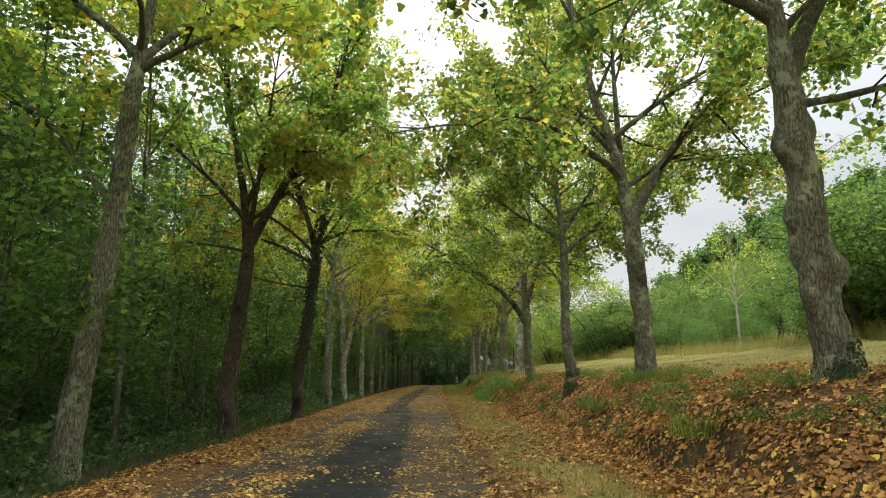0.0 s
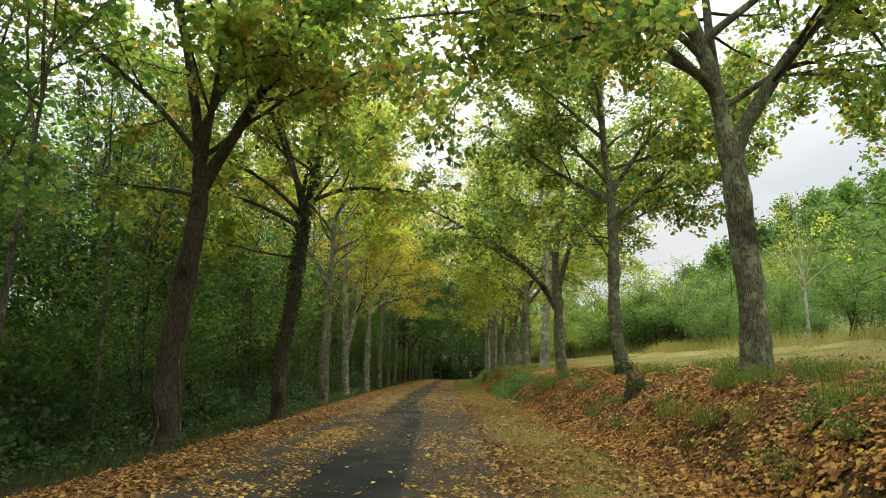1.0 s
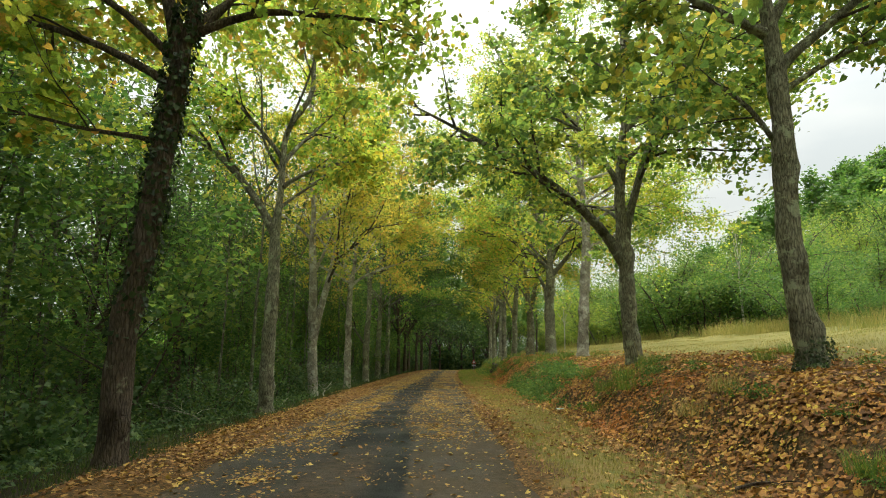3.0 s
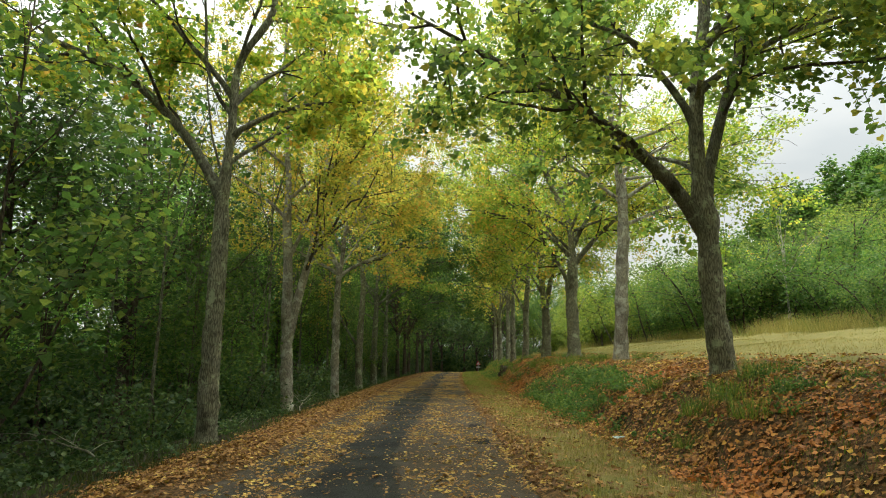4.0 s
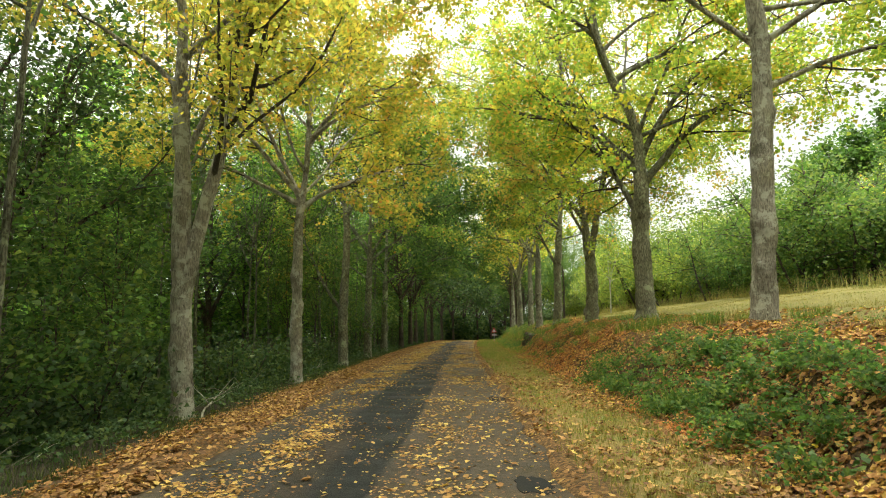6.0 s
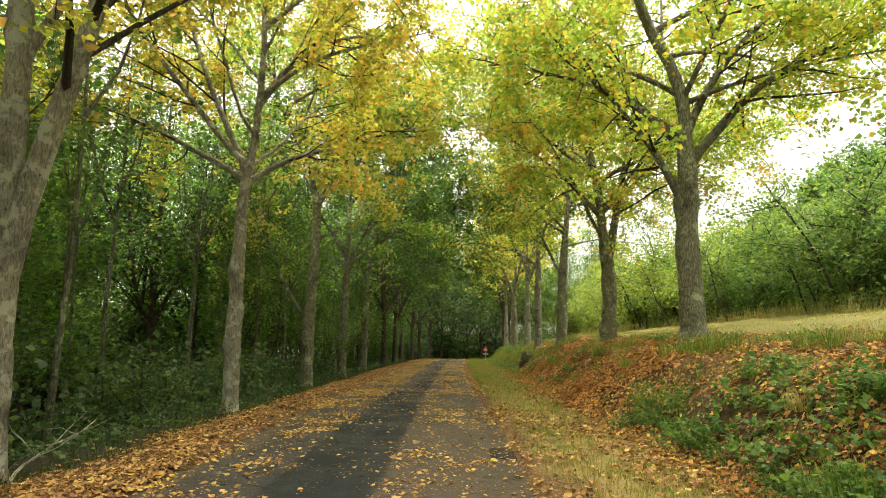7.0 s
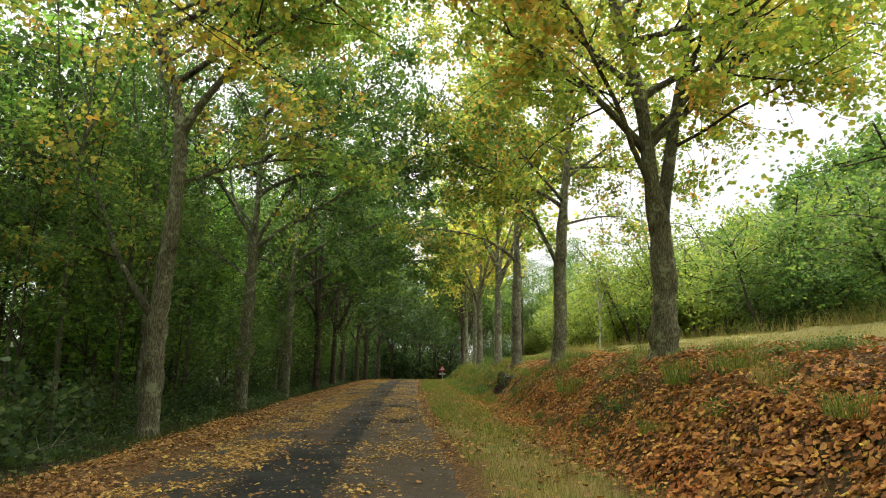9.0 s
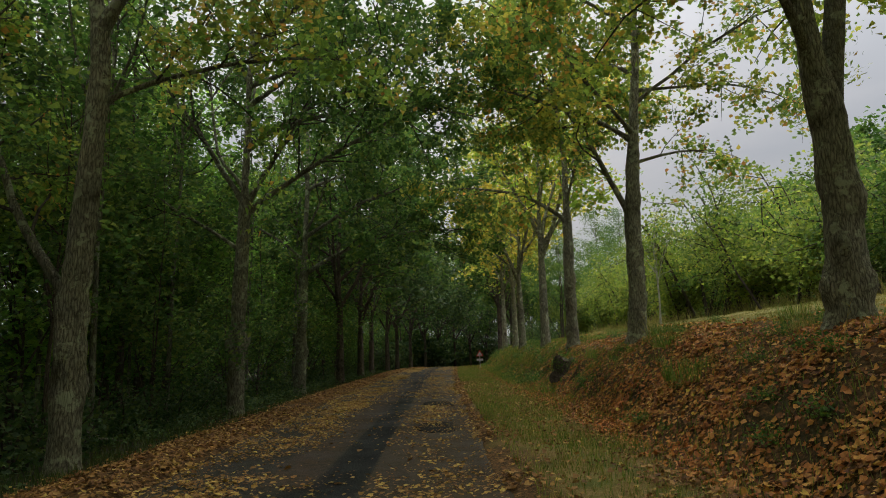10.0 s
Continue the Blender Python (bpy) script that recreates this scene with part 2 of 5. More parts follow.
def vnoise(x, y):
    """Smooth value noise in 0 to 1 on a unit lattice."""
    x, y = np.asarray(x, float), np.asarray(y, float)
    i, j = np.floor(x).astype(int), np.floor(y).astype(int)
    f, g = x - i, y - j
    f, g = f * f * (3 - 2 * f), g * g * (3 - 2 * g)
    a, b = _lat[i % 128, j % 128], _lat[(i + 1) % 128, j % 128]
    c, d = _lat[i % 128, (j + 1) % 128], _lat[(i + 1) % 128, (j + 1) % 128]
    return (a * (1 - f) + b * f) * (1 - g) + (c * (1 - f) + d * f) * g


def fbm(x, y):
    return 0.5 * vnoise(x, y) + 0.3 * vnoise(x * 2.1 + 7, y * 2.1 + 3) + 0.2 * vnoise(x * 4.3 + 1, y * 4.3 + 9)


def smooth(a, b, v):
    s = np.clip((np.asarray(v, float) - a) / (b - a), 0, 1)
    return s * s * (3 - 2 * s)


def bend(y):
    """The road's sideways drift: straight, then a slow curve to the right."""
    s = np.clip(np.asarray(y, float) - 45, 0, 220)
    far = np.clip(np.asarray(y, float) - 100, 0, 120)
    return 0.00052 * s * s + 0.0035 * far * far


ROAD_L, ROAD_R = -3.15, 0.76
PATCHES = [(0.44, 33.3, 0.34, 0.6), (0.4, 30.6, 0.3, 0.8), (0.58, 40.3, 0.32, 0.8), (0.05, 56.6, 0.7, 1.5), (0.1, 61.7, 0.8, 1.3)]


def strip_left(y):
    """The left edge of the dark relaid strip, which steps in where a wider stretch ends."""
    return np.interp(y, [8, 18, 28, 45, 51.3, 51.7, 60, 90], [-1.75, -1.8, -2.0, -2.0, -1.85, -1.28, -1.1, -1.1])


def strip_right(y):
    return np.interp(y, [8, 18, 25, 28.5, 32, 37, 45, 60], [-0.42, -0.5, -0.65, -1.08, -1.05, -0.85, -0.74, -0.62])


def brown_film(u, y):
    """Where brown silt lies over the strip."""
    a = smooth(15.0, 17.0, y) * (1 - smooth(21.0, 25.0, y)) * smooth(-2.0, -1.7, u) * (1 - smooth(-1.2, -0.9, u))
    b = smooth(51.3, 52.0, y) * (1 - smooth(66.0, 80.0, y)) * smooth(-1.95, -1.75, u) * (1 - smooth(-1.4, -1.15, u))
    c = smooth(31.0, 33.0, y) * (1 - smooth(35.0, 37.0, y)) * smooth(-2.1, -1.9, u) * (1 - smooth(-1.75, -1.5, u)) * 0.6
    return np.clip(a + b + c, 0, 1)


def rise(y):
    """The road's own height: level, then falling behind a crest."""
    s = np.clip(np.asarray(y, float) - 88, 0, 200)
    return -0.00045 * s * s


def ground_z(x, y):
    x, y = np.asarray(x, float), np.asarray(y, float)
    u = x - bend(y)
    top = 1.38 + 0.3 * smooth(28, 60, y)
    lump = 0.7 * vnoise(u * 0.8 + 20, y * 0.7) + 0.3 * vnoise(u * 1.6 + 5, y * 1.3 + 9) - 0.5
    toe = 2.75 + 0.35 * (fbm(y * 0.11, y * 0 + 4) - 0.5) + 0.5 * smooth(45, 75, y)
    scarp = toe + 0.3 + 0.7 * (vnoise(y * 0.55 + 3, y * 0 + 7) - 0.4) + 0.35 * (vnoise(y * 1.9, y * 0 + 2) - 0.5) + 0.16 * (vnoise(u * 4.0, y * 4.6) - 0.5)
    step_up = 0.06 + 0.3 * np.clip(vnoise(y * 0.9 + 9, y * 0 + 1) - 0.35, 0, 1) * (1 - 0.6 * smooth(33, 46, y))
    bank = top * (step_up * smooth(0, 1, (u - scarp) / 0.42) + (0.4 - step_up * 0.5) * smooth(0, 1, (u - toe) / 1.7) + (0.6 - step_up * 0.5) * smooth(-0.15, 1.1, (u - toe) / 2.7))
    right = bank + 0.05 * lump * smooth(1.0, 2.0, u) + (0.22 * lump + 0.16 * (vnoise(u * 3.1 + 2, y * 2.7 + 8) - 0.5)) * smooth(toe, toe + 0.8, u) * (1 - smooth(6, 9, u))
    right = right + 0.125 * np.clip(u - 5.6, 0, 9) + 0.3 * lump * smooth(9, 14, u)
    right = right + 0.12 * np.clip(u - 15, 0, 20) + (0.28 + 0.26 * smooth(60, 115, y)) * np.clip(u - 25, 0, 75) + 3.0 * (fbm(x * 0.05, y * 0.05) - 0.5) * smooth(30, 60, u)
    left = -0.16 * smooth(-3.6, -5.2, u) - 1.5 * smooth(-5.6, -9.0, u) + 0.5 * lump * smooth(-6, -9, u)
    verge = np.where(u > 0, right, left)
    dip = 0.07 * smooth(ROAD_L - 0.12, ROAD_L + 0.1, u) * (1 - smooth(ROAD_R - 0.1, ROAD_R + 0.12, u))
    return verge + rise(y) - dip


def mesh_from(name, verts, faces, smooth_shade=False):
    me = bpy.data.meshes.new(name)
    me.from_pydata(verts, [], faces)
    if smooth_shade:
        me.polygons.foreach_set("use_smooth", np.ones(len(me.polygons), bool))
    me.update()
    return me


def mesh_np(name, verts, faces, smooth_shade=False):
    """A mesh from arrays: verts (n, 3) and faces (m, k), all of k corners."""
    me = bpy.data.meshes.new(name)
    faces = np.asarray(faces, np.int32)
    m, k = faces.shape
    me.vertices.add(len(verts))
    me.vertices.foreach_set("co", np.asarray(verts, np.float32).ravel())
    me.loops.add(m * k)
    me.loops.foreach_set("vertex_index", faces.ravel())
    me.polygons.add(m)
    me.polygons.foreach_set("loop_start", np.arange(0, m * k, k, dtype=np.int32))
    if smooth_shade:
        me.polygons.foreach_set("use_smooth", np.ones(m, bool))
    me.update(calc_edges=True)
    return me


def put(name, me, material, parent=None, label="", at=None):
    ob = new(name, me)
    if material is not None:
        me.materials.clear()
        me.materials.append(material)
    if parent is not None:
        ob.parent = parent
    if at is not None:
        ob.matrix_basis = at
    if label:
        tagged(ob, label)
    return ob


def ground_material():
    """Earth, leaf mould, dry turf and grass, each where it lies across the road's section."""
    m, n, l, out = blank("earth_and_turf")
    tc = n.new("ShaderNodeTexCoord")
    pos = tc.outputs["Object"]
    sep = n.new("ShaderNodeSeparateXYZ")
    l.new(pos, sep.inputs[0])

    def math_node(op, a, b, clamp=False):
        q = n.new("ShaderNodeMath")
        q.operation, q.use_clamp = op, clamp
        for s, v in ((q.inputs[0], a), (q.inputs[1], b)):
            if isinstance(v, (int, float)):
                s.default_value = v
            else:
                l.new(v, s)
        return q.outputs[0]

    s = math_node("MAXIMUM", math_node("SUBTRACT", sep.outputs["Y"], 45.0), 0.0)
    u = math_node("SUBTRACT", sep.outputs["X"], math_node("MULTIPLY", math_node("MULTIPLY", s, s), 0.00052))
    wob = noise_node(n, l, pos, 0.8, 5.0)
    u = math_node("ADD", u, math_node("MULTIPLY", math_node("SUBTRACT", wob.outputs["Fac"], 0.5), 1.6))

    def step(a, b):
        q = n.new("ShaderNodeMapRange")
        q.interpolation_type = "SMOOTHSTEP"
        l.new(u, q.inputs[0])
        q.inputs[1].default_value, q.inputs[2].default_value = a, b
        return q.outputs[0]

    fine, mid = noise_node(n, l, pos, 22.0, 6.0, 0.7), noise_node(n, l, pos, 1.7, 5.0)
    vor = n.new("ShaderNodeTexVoronoi")
    vor.inputs["Scale"].default_value = 30.0
    l.new(pos, vor.inputs["Vector"])
    # dark stops are soil and painted shadow in the gaps between leaves
    litter = ramp_node(n, [(0.0, (0.035, 0.022, 0.012)), (0.4, (0.09, 0.05, 0.024)), (0.7, (0.18, 0.095, 0.038)), (1.0, (0.32, 0.18, 0.065))])
    l.new(vor.outputs["Color"], litter.inputs[0])
    fr = ramp_node(n, [(0.45, (0, 0, 0)), (0.75, (0.8, 0.8, 0.8))])
    l.new(fine.outputs["Fac"], fr.inputs[0])
    litter_d = mix_node(n, l, fr.outputs[0], litter.outputs[0], (0.05, 0.05, 0.018))
    mould = ramp_node(n, [(0.35, (0.018, 0.016, 0.01)), (0.7, (0.05, 0.042, 0.022))])
    l.new(fine.outputs["Fac"], mould.inputs[0])
    turf = ramp_node(n, [(0.3, (0.12, 0.085, 0.032)), (0.55, (0.25, 0.18, 0.065)), (0.75, (0.34, 0.26, 0.11))])
    l.new(fine.outputs["Fac"], turf.inputs[0])
    gr = ramp_node(n, [(0.45, (0, 0, 0)), (0.65, (0.8, 0.8, 0.8))])
    l.new(mid.outputs["Fac"], gr.inputs[0])
    green = mix_node(n, l, gr.outputs[0], turf.outputs[0], (0.10, 0.13, 0.03))
    meadow = mix_node(n, l, mid.outputs["Fac"], (0.24, 0.21, 0.07), (0.14, 0.165, 0.045))
    meadow = mix_node(n, l, fine.outputs["Fac"], meadow, (0.18, 0.14, 0.05))
    scrub = mix_node(n, l, mid.outputs["Fac"], (0.06, 0.09, 0.025), (0.12, 0.13, 0.04))
    col = mix_node(n, l, step(-5.0, -4.2), mould.outputs[0], litter_d)
    col = mix_node(n, l, step(0.9, 1.5), col, green)
    col = mix_node(n, l, step(2.3, 2.9), col, litter_d)
    col = mix_node(n, l, step(5.4, 6.6), col, meadow)
    col = mix_node(n, l, step(13.5, 17.0), col, scrub)
    geo, nsep = n.new("ShaderNodeNewGeometry"), n.new("ShaderNodeSeparateXYZ")
    l.new(geo.outputs["True Normal"], nsep.inputs[0])
    steep = n.new("ShaderNodeMapRange")
    steep.interpolation_type = "SMOOTHSTEP"
    l.new(nsep.outputs["Z"], steep.inputs[0])
    steep.inputs[1].default_value, steep.inputs[2].default_value = 0.8, 0.6
    # steep faces: bare earth, darkened to paint in shade under the bank's edge
    shaded_soil = mix_node(n, l, gr.outputs[0], litter_d, (0.04, 0.055, 0.018))
    shaded_soil = mix_node(n, l, 0.5, shaded_soil, mould.outputs[0])
    col = mix_node(n, l, steep.outputs[0], col, shaded_soil)
    p = n.new("ShaderNodeBsdfPrincipled")
    p.inputs["Roughness"].default_value = 0.95
    p.inputs["Specular IOR Level"].default_value = 0.15
    l.new(col, p.inputs["Base Color"])
    bump = n.new("ShaderNodeBump")
    bump.inputs["Strength"].default_value, bump.inputs["Distance"].default_value = 0.7, 0.04
    l.new(fine.outputs["Fac"], bump.inputs["Height"])
    l.new(bump.outputs[0], p.inputs["Normal"])
    l.new(p.outputs[0], out.inputs[0])
    return m


def road_material():
    """Old asphalt: a dark damp track, paler worn strips, leaf crumbs trodden in between the wheels, cracks."""
    m, n, l, out = blank("worn_asphalt")
    tc = n.new("ShaderNodeTexCoord")
    pos = tc.outputs["Object"]
    uv = n.new("ShaderNodeUVMap")
    uv.uv_map = "across"
    sep = n.new("ShaderNodeSeparateXYZ")
    l.new(uv.outputs[0], sep.inputs[0])
    mp = n.new("ShaderNodeMapping")
    mp.inputs["Scale"].default_value = (1.0, 0.16, 1.0)
    l.new(pos, mp.inputs[0])
    streak, fine = noise_node(n, l, mp.outputs[0], 2.6, 5.0), noise_node(n, l, pos, 90.0, 3.0, 0.7)
    blot = noise_node(n, l, pos, 0.75, 5.0, 0.6)
    grain = noise_node(n, l, pos, 9.0, 6.0, 0.75)
    wob = n.new("ShaderNodeMath")
    wob.operation = "MULTIPLY_ADD"
    l.new(streak.outputs["Fac"], wob.inputs[0])
    wob.inputs[1].default_value = 0.16
    wob2 = n.new("ShaderNodeMath")
    wob2.operation = "SUBTRACT"
    l.new(sep.outputs["X"], wob2.inputs[0])
    wob2.inputs[1].default_value = 0.08
    l.new(wob2.outputs[0], wob.inputs[2])
    across = ramp_node(n, [(0.0, (0.071, 0.055, 0.038)), (0.1, (0.034, 0.033, 0.03)), (0.42, (0.03, 0.03, 0.028)), (0.62, (0.05, 0.041, 0.030)), (0.85, (0.058, 0.046, 0.032)), (1.0, (0.050, 0.038, 0.024))])
    l.new(wob.outputs[0], across.inputs[0])
    suv = n.new("ShaderNodeUVMap")
    suv.uv_map = "strip"
    ssep = n.new("ShaderNodeSeparateXYZ")
    l.new(suv.outputs[0], ssep.inputs[0])
    edge = n.new("ShaderNodeMath")
    edge.operation = "MULTIPLY_ADD"
    l.new(grain.outputs["Fac"], edge.inputs[0])
    edge.inputs[1].default_value = 0.2
    edge2 = n.new("ShaderNodeMath")
    edge2.operation = "SUBTRACT"
    l.new(ssep.outputs["X"], edge2.inputs[0])
    edge2.inputs[1].default_value = 0.1
    l.new(edge2.outputs[0], edge.inputs[2])
    inside = ramp_node(n, [(0.0, (0, 0, 0)), (0.045, (1, 1, 1)), (0.94, (1, 1, 1)), (0.995, (0, 0, 0))])
    l.new(edge.outputs[0], inside.inputs[0])
    tar = ramp_node(n, [(0.35, (0.0068, 0.0092, 0.01)), (0.68, (0.0125, 0.0148, 0.015))])
    l.new(streak.outputs["Fac"], tar.inputs[0])
    base = mix_node(n, l, inside.outputs[0], across.outputs[0], tar.outputs[0])
    silt = n.new("ShaderNodeMath")
    silt.operation, silt.use_clamp = "MULTIPLY", True
    l.new(ssep.outputs["Y"], silt.inputs[0])
    sr = ramp_node(n, [(0.36, (0.35, 0.35, 0.35)), (0.56, (0.95, 0.95, 0.95))])
    l.new(grain.outputs["Fac"], sr.inputs[0])
    l.new(sr.outputs[0], silt.inputs[1])
    base = mix_node(n, l, silt.outputs[0], base, (0.062, 0.044, 0.029))
    br = ramp_node(n, [(0.35, (0.72, 0.74, 0.78)), (0.66, (1.3, 1.24, 1.12))])
    l.new(blot.outputs["Fac"], br.inputs[0])
    col = mix_node(n, l, 1.0, base, br.outputs[0], "MULTIPLY")
    gr = ramp_node(n, [(0.36, (0.62, 0.62, 0.62)), (0.64, (1.35, 1.3, 1.25))])
    l.new(grain.outputs["Fac"], gr.inputs[0])
    col = mix_node(n, l, 1.0, col, gr.outputs[0], "MULTIPLY")
    stone = ramp_node(n, [(0.45, (0.8, 0.8, 0.8)), (0.75, (1.5, 1.5, 1.5))])
    l.new(fine.outputs["Fac"], stone.inputs[0])
    col = mix_node(n, l, 1.0, col, stone.outputs[0], "MULTIPLY")
    p = n.new("ShaderNodeBsdfPrincipled")
    rr = n.new("ShaderNodeMapRange")
    l.new(blot.outputs["Fac"], rr.inputs[0])
    rr.inputs[1].default_value, rr.inputs[2].default_value, rr.inputs[3].default_value, rr.inputs[4].default_value = 0.35, 0.65, 0.55, 0.9
    l.new(rr.outputs[0], p.inputs["Roughness"])
    p.inputs["Specular IOR Level"].default_value = 0.22
    l.new(col, p.inputs["Base Color"])
    bump = n.new("ShaderNodeBump")
    bump.inputs["Strength"].default_value, bump.inputs["Distance"].default_value = 0.5, 0.012
    l.new(fine.outputs["Fac"], bump.inputs["Height"])
    l.new(bump.outputs[0], p.inputs["Normal"])
    l.new(p.outputs[0], out.inputs[0])
    return m


def stretch(lo, hi, fine_lo, fine_hi, step, grow=1.22):
    """Grid lines: even between fine_lo and fine_hi, then wider and wider out to lo and hi."""
    mid = list(np.arange(fine_lo, fine_hi + 1e-6, step))
    a, s = fine_lo, step
    low = []
    while a > lo:
        s *= grow
        a -= s
        low.append(a)
    a, s, high = mid[-1], step, []
    while a < hi:
        s *= grow
        a += s
        high.append(a)
    return np.array(low[::-1] + mid + high)


def build_ground():
    us, ys = stretch(-900, 900, -9, 9, 0.22, 1.3), stretch(-700, 1500, -4, 100, 0.36, 1.3)
    us = np.sort(np.concatenate([us[(us < 2.4) | (us > 5.2)], np.arange(2.42, 5.2, 0.09)]))
    Y, U = np.meshgrid(ys, us, indexing="ij")
    X = U + bend(Y)
    Z = ground_z(X, Y)
    nx, ny = len(us), len(ys)
    v = np.stack([X, Y, Z], -1).reshape(-1, 3)
    i = (np.arange(ny - 1)[:, None] * nx + np.arange(nx - 1)[None]).ravel()
    f = np.stack([i, i + 1, i + 1 + nx, i + nx], 1)
    g = put("ground", mesh_np("ground", v, f, True), ground_material())
    tagged(g, "leaf-strewn earth verge, grassy bank and dry meadow", "ground", kind="structure")


def build_road():
    ys = np.concatenate([np.arange(-30, 120, 0.35), np.arange(120, 260, 2.0)])
    across = np.linspace(0, 1, 33)
    rows = []
    for y in ys:
        jl, jr = 0.22 * (fbm(y * 0.9, 3.0) - 0.5) + 0.1 * (vnoise(y * 3.7, 8.0) - 0.5), 0.26 * (fbm(y * 0.8, 11.0) - 0.5) + 0.1 * (vnoise(y * 3.1, 5.0) - 0.5)
        u = ROAD_L + jl + (ROAD_R + jr - ROAD_L - jl) * across
        z = 0.012 - 0.035 * (2 * across - 1) ** 2 + 0.008 * (vnoise(u * 1.3, y * 0.5 + u * 0) - 0.5)
        row = [(float(ROAD_L + jl + bend(y)), float(y), float(rise(y)) - 0.09)]
        row += [(float(a + bend(y)), float(y), float(b + rise(y))) for a, b in zip(u, z)]
        row += [(float(ROAD_R + jr + bend(y)), float(y), float(rise(y)) - 0.09)]
        rows.append(row)
    k = len(rows[0])
    v = [p for r in rows for p in r]
    f = [(a * k + b, a * k + b + 1, (a + 1) * k + b + 1, (a + 1) * k + b) for a in range(len(rows) - 1) for b in range(k - 1)]
    me = mesh_from("road", v, f, True)
    uvl = me.uv_layers.new(name="across")
    t = np.concatenate([[0], across, [1]])
    idx = np.empty(len(me.loops), np.int32)
    me.loops.foreach_get("vertex_index", idx)
    co = np.stack([t[idx % k], idx // k * 0.1], 1)
    uvl.data.foreach_set("uv", co.astype(np.float32).ravel())
    pts = np.array(v)
    yy = pts[:, 1]
    uu = pts[:, 0] - bend(yy)
    sl, sr = strip_left(yy), strip_right(yy)
    st = np.stack([(uu - sl) / (sr - sl), brown_film(uu, yy)], 1)[idx]
    me.uv_layers.new(name="strip").data.foreach_set("uv", st.astype(np.float32).ravel())
    r = put("road", me, road_material())
    tagged(r, "narrow worn asphalt lane with damp tracks and trodden leaves", "road", kind="structure")


# ---- plants ----
def tube(points, radii, sides=8, lump=0.0, rng=None, knots=()):
    """A closed tapering tube along points, with uneven girth; knots are (height, angle, swell) burls."""
    P = np.asarray(points, float)
    n = len(P)
    T = np.gradient(P, axis=0)
    T /= np.linalg.norm(T, axis=1, keepdims=True) + 1e-9
    ref = np.array([1.0, 0.13, 0.05]) if abs(T[:, 0]).mean() < 0.8 else np.array([0.1, 1.0, 0.05])
    A = np.cross(T, ref)
    A /= np.linalg.norm(A, axis=1, keepdims=True) + 1e-9
    B = np.cross(T, A)
    ang = np.linspace(0, 2 * np.pi, sides, endpoint=False)
    R = np.repeat(np.asarray(radii, float)[:, None], sides, 1)
    if lump and rng is not None:
        R = R * (1 + lump * (rng.random((n, sides)) - 0.5))
    if knots:
        R = R * (0.9 + 0.25 * vnoise(P[:, 2:3] * 3.1, np.cos(ang)[None] * 1.4 + np.sin(ang)[None] * 0.8 + 20))
    for h, a, s in knots:
        d2 = ((P[:, 2:3] - h) / 0.19) ** 2 + (np.angle(np.exp(1j * (ang[None] - a))) / 0.55) ** 2
        R = R * (1 + s * np.exp(-d2))
    V = P[:, None] + R[..., None] * (np.cos(ang)[None, :, None] * A[:, None] + np.sin(ang)[None, :, None] * B[:, None])
    V = V.reshape(-1, 3)
    i, j = np.arange(n - 1)[:, None], np.arange(sides)[None]
    F = np.stack([i * sides + j, i * sides + (j + 1) % sides, (i + 1) * sides + (j + 1) % sides, (i + 1) * sides + j], -1).reshape(-1, 4)
    return V, F


def join(tubes):
    vs, fs, o = [], [], 0
    for v, f in tubes:
        vs.append(v)
        fs.append(f + o)
        o += len(v)
    return np.concatenate(vs), np.concatenate(fs)


LOBED = (np.array([(0, 0, 0), (0.44, 0.16, 0.08), (0.40, 0.6, 0.07), (0, 1, -0.06), (-0.40, 0.6, 0.07), (-0.44, 0.16, 0.08)], float), np.array([(0, 1, 2, 3), (0, 3, 4, 5)]))
HEART = (np.array([(0, 0.06, 0), (0.36, -0.02, 0.07), (0.47, 0.38, 0.05), (0.02, 1, -0.08), (-0.47, 0.38, 0.05), (-0.36, -0.02, 0.07)], float), np.array([(0, 1, 2, 3, 4, 5)]))
DRY = (np.array([(0, 0.05, 0.02), (0.38, 0.0, 0.2), (0.46, 0.42, 0.14), (0.05, 1, 0.2), (-0.43, 0.45, 0.1), (-0.4, 0.02, 0.17)], float), np.array([(0, 1, 2, 3), (0, 3, 4, 5)]))
KITE = (np.array([(0, 0, 0), (0.47, 0.33, 0.08), (0, 1, 0), (-0.47, 0.33, 0.08)], float), np.array([(0, 1, 2, 3)]))



def leaves(name, P, size, rng, shape=LOBED, up=0.6, normals=None, spread=0.5):
    """One mesh of many leaves at the points P; up: how far they lie flat."""
    n = len(P)
    N = rng.normal(size=(n, 3)) * spread
    N[:, 2] += up
    if normals is not None:
        N = N + normals
    N /= np.linalg.norm(N, axis=1, keepdims=True) + 1e-9
    D = rng.normal(size=(n, 3))
    D -= (D * N).sum(1, keepdims=True) * N
    D /= np.linalg.norm(D, axis=1, keepdims=True) + 1e-9
    S = np.cross(D, N)
    s = (size * (0.65 + 0.7 * rng.random(n)))[:, None, None]
    curl = (0.4 + 1.6 * rng.random(n))[:, None, None]
    t, f = shape
    V = P[:, None] + s * (t[None, :, 0:1] * S[:, None] + (t[None, :, 1:2] - 0.4) * D[:, None] + curl * t[None, :, 2:3] * N[:, None])
    F = f[None] + (np.arange(n) * len(t))[:, None, None]
    return mesh_np(name, V.reshape(-1, 3), F.reshape(-1, f.shape[1]))


